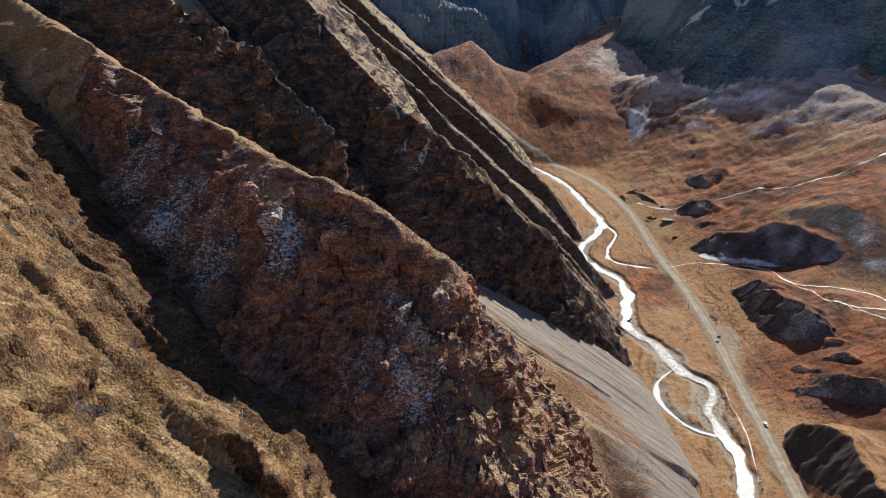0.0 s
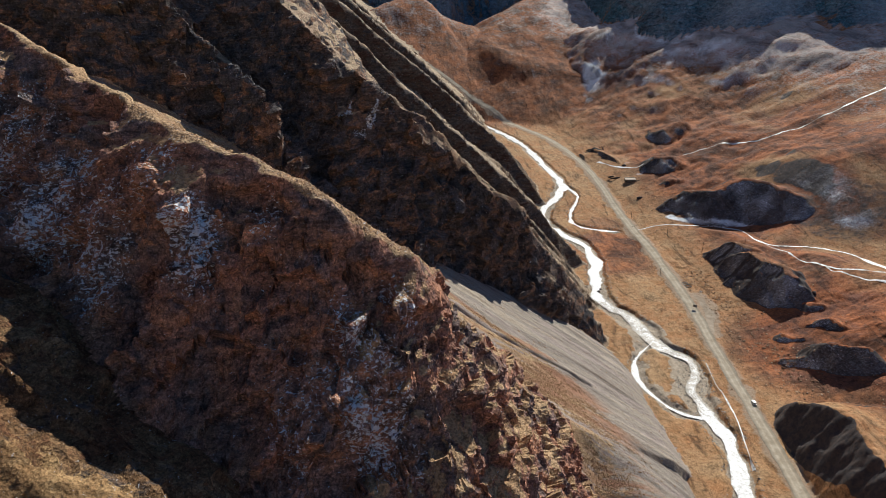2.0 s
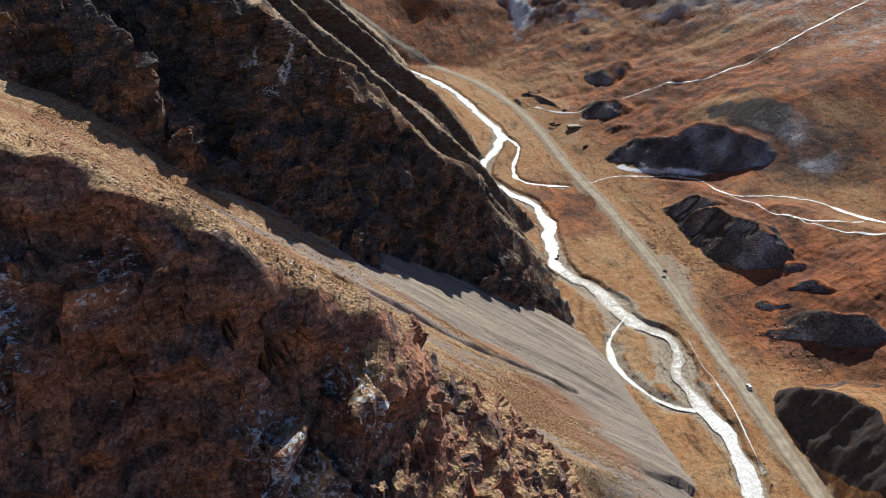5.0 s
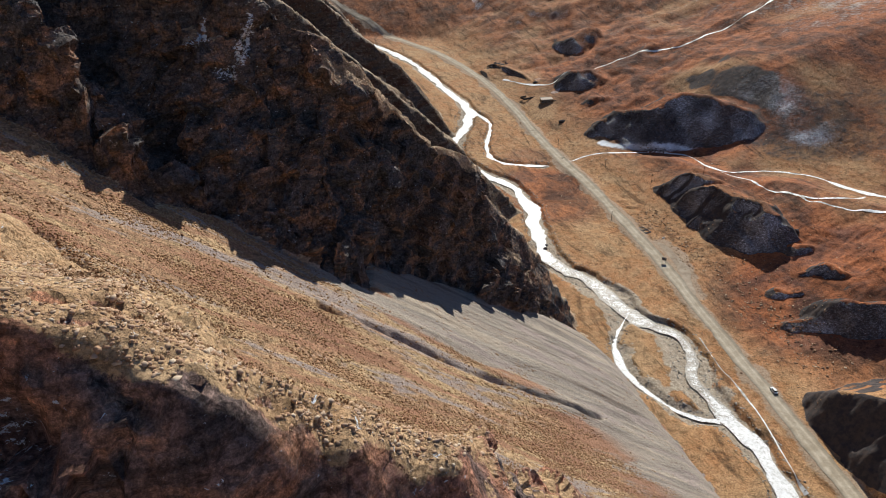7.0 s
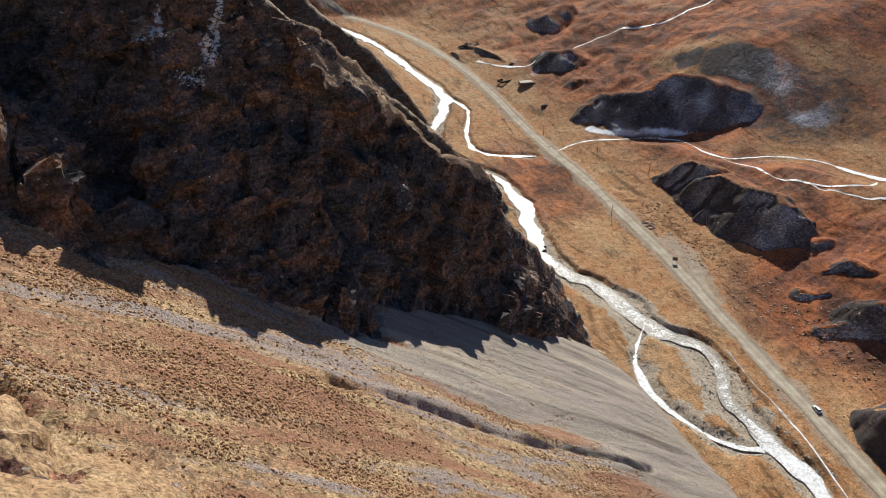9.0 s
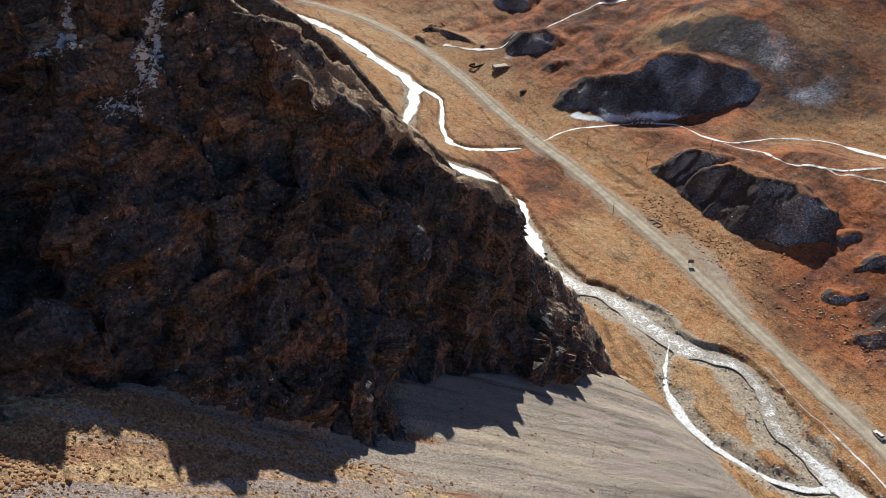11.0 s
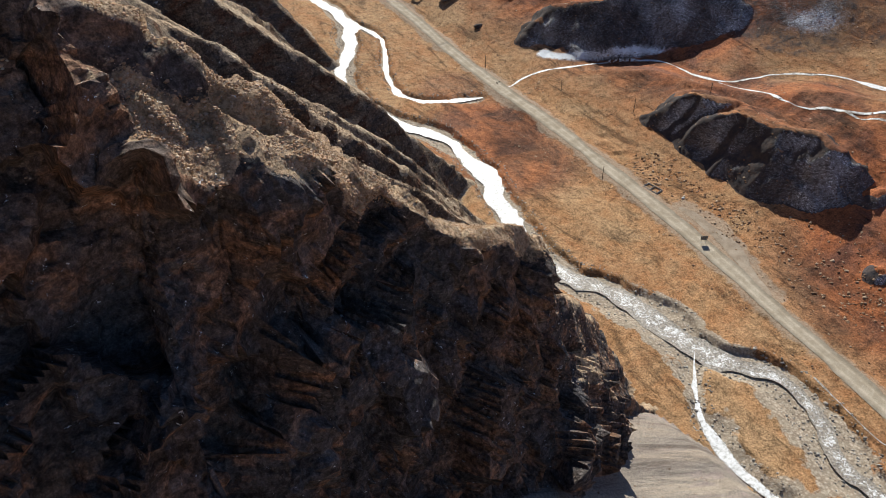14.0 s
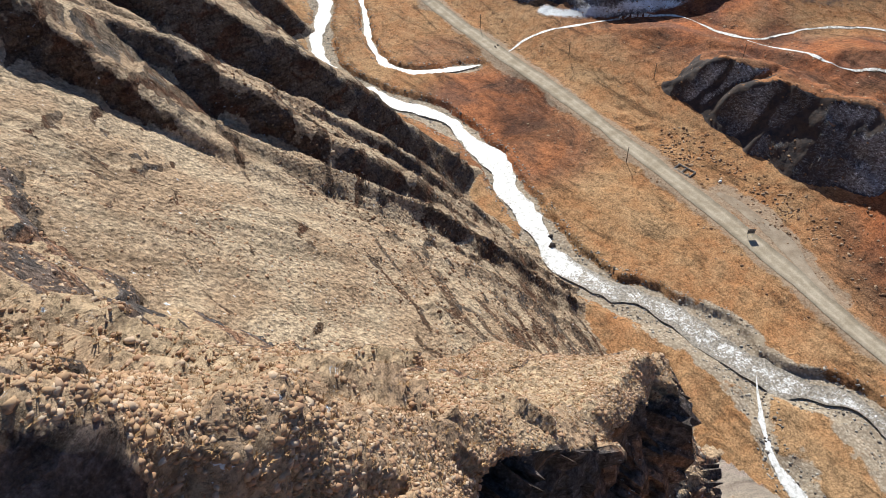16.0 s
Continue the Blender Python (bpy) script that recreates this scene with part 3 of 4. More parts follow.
    colour = k.mix(k.ramp(rime, (0.45, 0.0), (0.8, 0.55)), colour, (0.66, 0.62, 0.58))
    dim = k.noise(0.035, 9, 0.72, k.stretch((1, 0.6, 1), (0, 0, 0.4)), 0.8)
    colour = k.mix(k.attr("red"), colour, k.mix(1.0, colour, k.ramp(dim, (0.38, 0.45), (0.5, 1.0), (0.62, 1.35)), "MULTIPLY"))
    n = k.bump(mid, 0.5, 2.0)
    n = k.bump(fine, 0.6, 0.3, n)
    return k.done(colour, n)


M_GROUND = make_ground()


def make_road(name, dark, light, worn):
    k = Kit(name, 0.95, 0.1)
    across = k.attr("across")
    wheel = k.ramp(across, (0.0, 0.55), (0.18, 0.75), (0.3, 1.12), (0.42, 0.9), (0.58, 0.9), (0.7, 1.12), (0.84, 0.8), (1.0, 0.55))
    colour = k.ramp(k.noise(0.2, 6, 0.7), (0.4, dark), (0.6, light))
    colour = k.mix(worn, colour, wheel, "MULTIPLY")
    fine = k.noise(2.5, 6, 0.75)
    colour = k.mix(0.5, colour, k.ramp(fine, (0.3, 0.65), (0.7, 1.25)), "MULTIPLY")
    return k.done(colour, k.bump(fine, 0.4, 0.1))


M_ROAD = make_road("gravel_road", (0.37, 0.31, 0.225), (0.5, 0.43, 0.33), 0.8)
M_DUST = make_road("pull_out_gravel", (0.3, 0.235, 0.17), (0.4, 0.33, 0.25), 0.1)


def make_ice():
    k = Kit("river_ice", 0.45, 0.4)
    fine = k.noise(0.8, 6, 0.7)
    colour = k.ramp(fine, (0.36, (0.5, 0.49, 0.46)), (0.47, (0.74, 0.73, 0.71)), (0.6, (0.85, 0.85, 0.85)))
    dirt = k.math("ADD", k.math("ADD", k.attr("stony"), k.ramp(k.attr("across"), (0.0, 0.3), (0.22, 0.0), (0.78, 0.0), (1.0, 0.3))), k.math("MULTIPLY", k.math("SUBTRACT", mixed(k, k.noise(0.28, 7, 0.78, warp=0.6), k.noise(1.8, 5, 0.75)), 0.5), 3.4))
    colour = k.mix(k.ramp(dirt, (0.45, 0.0), (0.6, 1.0)), colour, k.ramp(k.noise(1.2, 5, 0.7), (0.4, (0.15, 0.13, 0.105)), (0.6, (0.4, 0.35, 0.285))))
    return k.done(colour, k.bump(fine, 0.5, 0.3), k.ramp(fine, (0.3, 0.7), (0.7, 0.45)))


M_ICE = make_ice()


def plain(name, rgb, rough=0.8, vary=0.25, scale=3.0, metal=0.0):
    k = Kit(name, rough, 0.3)
    t = k.noise(scale, 5, 0.65)
    colour = k.mix(1.0, rgb, k.ramp(t, (0.3, 1 - vary), (0.7, 1 + vary)), "MULTIPLY")
    k.bsdf.inputs["Metallic"].default_value = metal
    return k.done(colour, k.bump(t, 0.2, 0.02))


# ---- the land as meshes, one for each of its bodies ----
def normals_of(px, py, pz):
    du = np.stack(np.gradient(px, axis=1)), np.gradient(py, axis=1), np.gradient(pz, axis=1)
    dv = np.gradient(px, axis=0), np.gradient(py, axis=0), np.gradient(pz, axis=0)
    n = np.stack([du[1] * dv[2] - du[2] * dv[1], du[2] * dv[0] - du[0] * dv[2], du[0] * dv[1] - du[1] * dv[0]])
    return n / np.maximum(np.sqrt((n * n).sum(0)), 1e-9)


def blur(a, times):
    for _ in range(times):
        a = a.copy()
        a[1:-1] = (a[:-2] + 2 * a[1:-1] + a[2:]) / 4
        a[:, 1:-1] = (a[:, :-2] + 2 * a[:, 1:-1] + a[:, 2:]) / 4
    return a


NRM = normals_of(GX, GY, blur(GZ, 3))
STEEP = np.sqrt(np.maximum(1 - NRM[2] ** 2, 0)) / np.maximum(NRM[2], 0.05)
ROCKY = smooth(0.55, 0.95, blur(STEEP, 3)) * blur((np.isin(ROLE, (1, 2, 4, 5)) | ((ROLE == 0) & (GX > 225) & (GY > 438))).astype(float), 3)
D1, SIDE1 = along(SPUR_ONE, GX, GY)[:2]
D2, SIDE2 = along(SPUR_TWO, GX, GY)[:2]
ROCKY = ROCKY * np.where((ROLE == 2) & (GX > 0), 0.65, 1.0)
LEDGE = 1.0 + 9.0 * smooth(9, 15, GX) - 1.6 * smooth(18, 21, GX) - 2.2 * smooth(23, 27, GX) - 2.7 * smooth(31, 37, GX) - 2.7 * smooth(60, 74, GX)
ROCKY = ROCKY * np.where(ROLE == 1, 0.4, 1.0) * np.where((ROLE == 2) & (SIDE1 > 0), 0.3 + 0.7 * smooth(-5, 25, GX), 1.0) * np.where((ROLE == 4) & (SIDE2 > 0), 0.3, 1.0) * np.where(ROLE == 5, 0.15, 1.0) * np.where(ROLE == 0, 0.2, 1.0) * np.where((ROLE == 4) & (SIDE2 < 0), 0.22 + 0.78 * smooth(LEDGE - 1, LEDGE + 2.5, D2), 1.0) * np.where((ROLE == 2) & (GX > -75) & (GX < 8), 0.3 + 0.7 * smooth(4 + 2.5 * smooth(-32, -26, GX), 9 + 1.5 * smooth(-32, -26, GX), D1), 1.0)
# joints and ledges of the rock: blocks that follow the dip of its beds
bx, by, bz = GX * 0.85 + GZ * 0.5, GY * 0.9 - GX * 0.25, GZ * 0.8 - GX * 0.55
hard = ROCKY > 0.02
hx, hy, hz = bx[hard], by[hard], bz[hard]
hx, hy = hx + 1.2 * noise3(hx / 5, hy / 5, hz / 5, 211), hy + 1.2 * noise3(hx / 5, hy / 5, hz / 5, 212)
lump = 1.4 * noise3(hx / 19, hy / 19, hz / 12, 201)
for size, height, seed in ((18.0, 3.4, 221), (8.0, 1.9, 241), (3.6, 0.62, 261), (1.9, 0.2, 281)):
    lump = lump + height * facets(hx, hy, hz * 1.5, size, seed)
lump = lump + 0.55 * noise3(hx / 22, hy / 22, hz / 1.7, 203) + 0.8 * noise3(hx / 40, hy / 40, hz / 4.5, 204) + 0.08 * noise3(hx / 1.3, hy / 1.3, hz / 1.3, 205) - 0.8
amount = np.zeros(GX.shape)
amount[hard] = lump
PX, PY, PZ = (g + n * amount * ROCKY for g, n in zip((GX, GY, GZ), NRM))
FN = normals_of(PX, PY, PZ)
UP = blur(FN[2], 1)


def spots(*rows):
    """Soft patches: x, y, radius, strength."""
    out = np.zeros(GX.shape)
    for x, y, r, s in rows:
        out = np.maximum(out, s * (1 - smooth(0.5 * r, r, np.hypot(GX - x, GY - y))))
    return out


crown = np.maximum((1 - smooth(5, 22, D1)), (1 - smooth(5, 22, D2)))
sunny = np.where(ROLE == 2, SIDE1 > 0, SIDE2 > 0) * 1.0
VEG = smooth(0.55, 0.8, UP) * 0.95
VEG = np.where(np.isin(ROLE, (2, 4)), np.maximum(smooth(0.5, 0.75, UP) * sunny, smooth(0.7, 0.9, UP) * (0.35 + 0.4 * crown)), VEG)
VEG = np.where((ROLE == 2) & (SIDE1 > 0) & (GX < 10), np.maximum(VEG, 0.72), VEG)
VEG = np.where(ROLE == 1, 0.15 + 0.7 * smooth(0.5, 0.78, UP), VEG)
VEG = np.where((ROLE == 4) & (SIDE2 > 0), np.maximum(VEG, 0.66 * smooth(0.5, 0.7, UP)), VEG)
SHELF = smooth(10, 14, GX) * (1 - smooth(70, 80, GX)) * np.where(GX < 20, np.maximum(smooth(1.8, 3.4, D2), 1 - smooth(0.3, 1.3, D2)), 1.0) * (1 - smooth(LEDGE - 0.3, LEDGE + 1.2, D2 + 0.8 * fbm2(GX, GY, 4, 3, 321)))
VEG = np.where(ROLE == 4, np.maximum(VEG, 0.68 * np.clip(SHELF, 0, 1)), VEG)
VEG = np.where((ROLE == 2) & (GX > -110) & (GX < 8), np.maximum(VEG, 0.7 * (1 - smooth(0.6 + 2.2 * smooth(-34, -27, GX), 1.8 + 3.0 * smooth(-34, -27, GX), D1))), VEG)
VEG = np.where(ROLE == 3, 0.85 * (1 - smooth(326, 350, GY + 9 * fbm2(GX * 0.3, GY, 18, 3, 305) + 0.25 * GX)) * (1 - smooth(60, 115, GX)), VEG)
VEG = np.where(ROLE == 3, np.maximum(VEG, 0.75 * smooth(0.35, 0.6, fbm2(GX * 0.28, GY, 16, 3, 306)) * (1 - smooth(40, 90, GX))), VEG)
# Scars lose their turf: darker rock colour for the shade under their lips
for hx, hy, hr, deep in SCARS:
    r = np.hypot((GX - hx) * 0.8, (GY - hy) * 1.3) / hr + 0.35 * fbm2(GX, GY, 2.5, 3, 65)
    VEG = np.where(ROLE == 2, VEG * smooth(0.75, 1.05, r), VEG)
SNOW = np.zeros(GX.shape)
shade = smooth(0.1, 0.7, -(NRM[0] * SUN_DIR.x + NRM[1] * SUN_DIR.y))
# Tan turf fades on far faces turned from the sun, leaving shade-blue rock
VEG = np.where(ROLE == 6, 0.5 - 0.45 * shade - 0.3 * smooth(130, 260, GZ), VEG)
VEG = np.where((ROLE == 2) & (GX > -12), np.maximum(VEG, 0.68 * smooth(0.48, 0.72, UP)), VEG)
# Cliff nose: pale turf colour stands in for sunlit rock
VEG = np.where((ROLE == 4) & (GX > 82), np.maximum(VEG, 0.22 + 0.4 * smooth(0.4, 0.7, UP)), VEG)
# Less turf below the red spur: brown scree, with its shade as colour
VEG = np.where((ROLE == 1) & (GY > 130), VEG * (0.12 + 0.88 * smooth(55, 80, D1)), VEG)
VEG = np.where((ROLE == 2) & (GX < -150), np.maximum(VEG, 0.75), VEG)
patch = fbm2(GX, GY, 26, 3, 301)
SNOW = np.where(ROLE == 2, np.maximum(shade * smooth(0.5, 1.0, patch) * 0.45, spots((-50, 208, 10, 0.72), (-11, 197, 10, 0.72), (-9, 189, 13, 0.72), (-1, 207, 6, 0.58), (-76, 219, 15, 0.72), (-90, 233, 15, 0.72), (-114, 262, 16, 0.72), (-62, 226, 11, 0.52), (-33, 212, 6, 0.52), (-138, 298, 10, 0.58)) * (0.86 + 0.32 * fbm2(GX, GY, 6, 3, 320))), SNOW)
chute = np.minimum(along([(-7, 388.6, 0), (-9.5, 385.2, 0), (-12.5, 383, 0), (-15.5, 381.6, 0), (-18, 380.5, 0)], GX, GY)[0], along([(-19.5, 388, 0), (-20, 385.6, 0), (-22.1, 384.4, 0), (-25, 383, 0)], GX, GY)[0] + 0.4)
SNOW = np.where(ROLE == 4, np.maximum(shade * smooth(0.7, 1.1, patch) * 0.3, 0.9 * (1 - smooth(0.5, 2.2, chute + 0.7 * fbm2(GX, GY, 4, 3, 309))) * smooth(-0.8, -0.1, noise2(GZ / 4.5, GX / 5, 316))), SNOW)
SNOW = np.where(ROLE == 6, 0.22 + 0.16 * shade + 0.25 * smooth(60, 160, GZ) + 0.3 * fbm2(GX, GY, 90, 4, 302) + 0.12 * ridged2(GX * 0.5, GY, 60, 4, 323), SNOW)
SNOW = np.where(ROLE == 0, np.where(GX > 225, (0.7 + 0.16 * fbm2(GX, GY, 14, 3, 310)) * smooth(0.0, 0.4, shade) * smooth(0.3, 0.6, STEEP), 0.0) + 0.24 * smooth(0.1, 0.8, fbm2(GX, GY * 2, 70, 4, 303)) * smooth(290, 420, GX) + 0.4 * smooth(900, 1050, GY) * smooth(-0.1, 0.7, fbm2(GX, GY, 60, 4, 322)) + spots((400, 560, 80, 0.13), (372, 575, 40, 0.13), (282, 768, 7, 0.8), (262, 787, 6, 0.7), (263, 750, 6, 0.8)), SNOW)
SNOW = np.where(np.isin(ROLE, (2, 4)), SNOW * (0.84 + 0.12 * smooth(0.25, 0.75, UP)), SNOW)
ICY = along([(254, 638, 0), (257, 628, 0), (277, 609, 0), (299, 598, 0), (318, 589, 0)], GX, GY)[0]
SNOW = np.where(ROLE == 0, np.maximum(SNOW, 1.2 * (1 - smooth(1.5, 6.5, ICY + 1.2 * fbm2(GX, GY, 12, 2, 308) + 0.05 * np.maximum(GX - 256, 0)))), SNOW)
foot_v = np.array([0.866 * px - 0.5 * py for px, py, _ in FOOT])
foot_gap = 0.5 * GX + 0.866 * GY - np.interp(0.866 * GX - 0.5 * GY, foot_v, [0.5 * px + 0.866 * py + 62 for px, py, _ in FOOT])
FROST = 0.3 * smooth(-170, -30, foot_gap) + (0.3 * smooth(330, 480, GX) + 0.2 * smooth(430, 520, GX)) * smooth(540, 680, GY) + 0.5 * smooth(950, 1150, GY) * (0.6 + 0.4 * smooth(30, 90, GZ))
GRAVEL = (1 - smooth(-2.6, 0.4, BED)) * 0.85
GRAVEL = np.maximum(GRAVEL, 0.72 * (1 - smooth(1, 6.5, BED + 4 * fbm2(GX, GY, 13, 3, 312))) * smooth(345, 365, GY) * (1 - smooth(455, 480, GY)) * (GX > 141) * (1 - smooth(176, 182, GX)))
dist_main, side_main = along(flat(RIVER), GX, GY)[:2]
dist_left, side_left = along(flat(RIVER_LEFT), GX, GY)[:2]
CUT = np.where(dist_main < dist_left, side_main < 0, False)
# Steep rock of the knolls and east river bank, darkened as if shaded
SHADE_ROCK = smooth(0.62 - 0.2 * (GX > 225), 0.95 - 0.25 * (GX > 225), STEEP) * 0.95 * (1 - smooth(850, 900, GY)) * np.where(GX < 190, np.where(CUT & (BED < 2.2), 1.0, 0.0), 1.0)
# Grazing light east of the first knoll, put in as dark patches
SHADE_ROCK = np.where((ROLE == 0) & (GX > 330), np.maximum(SHADE_ROCK, spots((372, 570, 62, 0.5), (410, 545, 62, 0.46))), SHADE_ROCK)
to_road = along(flat(ROAD), GX, GY)[0]
DUST = 0.95 * (1 - smooth(3.0, 9.5, to_road + 2.5 * fbm2(GX, GY, 16, 4, 317)))
DUST = np.maximum(DUST, 0.85 * (1 - smooth(4, 9, along([(205, 437, 0), (212, 455, 0), (217, 470, 0), (217, 492, 0)], GX, GY)[0] + 2.5 * fbm2(GX, GY, 12, 3, 318))))
RED = np.clip(0.95 * smooth(980, 1060, GY) + spots((185, 590, 45, 0.9), (180, 560, 40, 0.8), (192, 640, 25, 0.6), (250, 350, 50, 0.6), (262, 405, 75, 0.95)) + 0.97 * smooth(232, 285, GX) * smooth(-1.3, 0.0, fbm2(GX, GY, 60, 4, 307)), 0, 1) * (1 - 0.12 * smooth(780, 900, GY))


def sheet(name, role, mat, label, category, attrs):
    quad = np.stack([ROLE[:-1, :-1], ROLE[1:, :-1], ROLE[:-1, 1:], ROLE[1:, 1:]]).max(0) == role
    j, i = np.nonzero(quad)
    w = GX.shape[1]
    faces = np.stack([j * w + i, j * w + i + 1, (j + 1) * w + i + 1, (j + 1) * w + i], 1)
    used, back = np.unique(faces.ravel(), return_inverse=True)
    me = bpy.data.meshes.new(name)
    me.vertices.add(len(used))
    co = np.stack([PX.ravel()[used], PY.ravel()[used], PZ.ravel()[used]], 1)
    me.vertices.foreach_set("co", co.astype(np.float32).ravel())
    me.loops.add(len(back))
    me.loops.foreach_set("vertex_index", back.astype(np.int32).ravel())
    me.polygons.add(len(faces))
    me.polygons.foreach_set("loop_start", np.arange(0, len(back), 4, dtype=np.int32))
    me.polygons.foreach_set("use_smooth", ROCKY[j, i] < 0.45)
    me.update(calc_edges=True)
    for key, field in attrs.items():
        me.attributes.new(key, "FLOAT", "POINT").data.foreach_set("value", field.ravel()[used].astype(np.float32))
    me.materials.append(mat)
    return tagged(new(name, me), label, category, kind="structure")


land_attrs = {"veg": VEG, "snow": SNOW}
sheet("ground", 0, M_GROUND, "rust-brown dry grass valley floor with stony river bed", "ground", {"snow": SNOW, "gravel": GRAVEL, "shade_rock": SHADE_ROCK, "red": RED, "dust": DUST, "frost": FROST})
sheet("hillside", 1, M_TAN, "sunlit tan grassy hillside with eroded earth gullies", "hillside", land_attrs)
sheet("rock_spur", 2, M_RED, "steep red-brown rock spur with thin snow patches", "mountain", land_attrs)
sheet("scree_slope", 3, M_SCREE, "grey and tan scree slope with dry grass tufts", "scree", {"veg": VEG})
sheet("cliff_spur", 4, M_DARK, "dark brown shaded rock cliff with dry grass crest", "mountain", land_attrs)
sheet("ribbed_slope", 5, M_RIB, "tan ribbed mountainside with dark rock bands above river", "mountain", land_attrs)
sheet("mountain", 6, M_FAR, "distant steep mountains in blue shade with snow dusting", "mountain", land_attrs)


# ---- river and road ribbons ----
def course(points, gap):
    """A smooth line through the points, at even gaps."""
    p = np.array(points, float)
    p = np.vstack([2 * p[0] - p[1], p, 2 * p[-1] - p[-2]])
    out = []
    for a, b, c, d in zip(p, p[1:], p[2:], p[3:]):
        for t in np.arange(0, 1, gap / max(np.hypot(*(c - b)), gap)):
            out.append(0.5 * (2 * b + (c - a) * t + (2 * a - 5 * b + 4 * c - d) * t * t + (3 * b - a - 3 * c + d) * t ** 3))
    out.append(p[-2])
    return np.array(out)


def ribbon(name, line, half, lift, mat, label, category, ragged=0.0, cells=8, stony=None, level=None, seed=0):
    way = np.gradient(line, axis=0)
    way /= np.maximum(np.hypot(way[:, 0], way[:, 1]), 1e-6)[:, None]
    off = np.stack([-way[:, 1], way[:, 0]], 1)
    run = np.concatenate([[0], np.cumsum(np.hypot(*np.diff(line, axis=0).T))])
    half = np.broadcast_to(half, len(line))
    left = half * (1 + ragged * fbm2(run, run * 0, 14, 4, seed + 1))
    right = half * (1 + ragged * fbm2(run, run * 0, 14, 4, seed + 7))
    t = np.linspace(-1, 1, cells + 1)
    reach = np.where(t[None] < 0, right[:, None] * t[None], left[:, None] * t[None])
    x, y = line[:, :1] + off[:, :1] * reach, line[:, 1:] + off[:, 1:] * reach
    z = land(x, y)[0] if level is None else level(x, y)
    if level is None:
        z = np.maximum(z, blur(z, 2))
    z = z + lift
    me = bpy.data.meshes.new(name)
    w = cells + 1
    faces = [(j * w + i, j * w + i + 1, (j + 1) * w + i + 1, (j + 1) * w + i) for j in range(len(line) - 1) for i in range(cells)]
    faces = [f[::-1] for f in faces]
    me.from_pydata(np.stack([x.ravel(), y.ravel(), z.ravel()], 1).tolist(), [], faces)
    me.polygons.foreach_set("use_smooth", np.ones(len(faces), bool))
    me.attributes.new("across", "FLOAT", "POINT").data.foreach_set("value", np.tile((t + 1) / 2, len(line)).astype(np.float32))
    if stony is not None:
        me.attributes.new("stony", "FLOAT", "POINT").data.foreach_set("value", np.repeat(stony(line), w).astype(np.float32))
    me.materials.append(mat)
    me.update()
    return tagged(new(name, me), label, category, kind="structure")


def water_level(x, y):
    return FLOOR + 4.5 * smooth(640, 800, y) - 1.25 + 0 * x + 0.12 * fbm2(x, y, 5, 2, 401)


def pebbly(line):
    return 0.16 + 0.46 * (1 - smooth(55, 85, np.abs(line[:, 1] - 425)))


def broken(line):
    return 0.4 + 0.25 * fbm2(line[:, 0], line[:, 1], 18, 3, 411)


def icy(line):
    return np.full(len(line), 0.24)


line = course(RIVER, 1.5)
ribbon("river", line, 3.7 + 1.7 * smooth(462, 480, line[:, 1]) * (1 - smooth(540, 570, line[:, 1])) + 0.7 * np.sin(line[:, 1] * 0.06), 0, M_ICE, "frozen white river winding over stony bed", "river", 0.5, 8, pebbly, water_level, 3)
line = course(RIVER_LEFT, 1.2)
ribbon("river_branch", line, 0.15 + 1.5 * smooth(0, 26, np.arange(len(line)) * 1.2), 0, M_ICE, "frozen white river branch round a gravel island", "river", 0.5, 6, icy, water_level, 13)
line = course(RIVER_BACK, 1.2)
ribbon("river_branch", line, 2.2 * np.minimum(1, (len(line) - np.arange(len(line))) / 14), 0, M_ICE, "frozen white side channel across brown meadow", "river", 0.5, 6, pebbly, water_level, 23)
line = course([p[:2] for p in SIDE_STREAM[:-1]], 1.2)
line = line[line[:, 0] > 217]
ribbon("stream", line, 0.75 + 0.75 * smooth(308, 322, line[:, 0]), 0.12, M_ICE, "thin frozen stream between dry grass hills", "stream", 0.95, 4, broken, None, 33)
line = course([(298, 549), (299.5, 537), (300, 526), (299, 512), (301.5, 501), (308.4, 490), (309, 481), (312, 474), (320, 459), (326, 455), (334, 447), (350, 436)], 1.2)
ribbon("stream", line, 0.75, 0.12, M_ICE, "thin broken thread of ice between dry grass hills", "stream", 0.95, 4, broken, None, 38)
line = course([(308.4, 490), (313, 481), (319, 475), (327, 471), (334, 470), (343, 474), (354, 480)], 1.2)
ribbon("stream", line, 0.65, 0.12, M_ICE, "thin ice thread linking two branches of a stream", "stream", 0.95, 4, broken, None, 39)
line = course([(238, 818), (246, 794), (255, 776), (264, 768), (282, 770), (300, 773), (320, 775), (337, 773), (350, 764), (375, 756), (397, 747), (417, 754), (436, 752), (470, 755), (540, 775), (640, 800)], 2.0)
ribbon("stream", line, 1.0, 0.25, M_ICE, "thin frozen stream down a rust-brown hillside", "stream", 0.8, 4, broken, None, 43)
line = course(ROAD, 2.0)
ribbon("road", line, 3.7, 0.14, M_ROAD, "pale dusty gravel road along the valley floor", "road", 0.16, 10, None, None, 53)


# ---- scattered tufts and stones ----
AREA = np.zeros(GX.shape)
AREA[:-1, :-1] = np.diff(XS)[None, :] * np.diff(YS)[:, None]


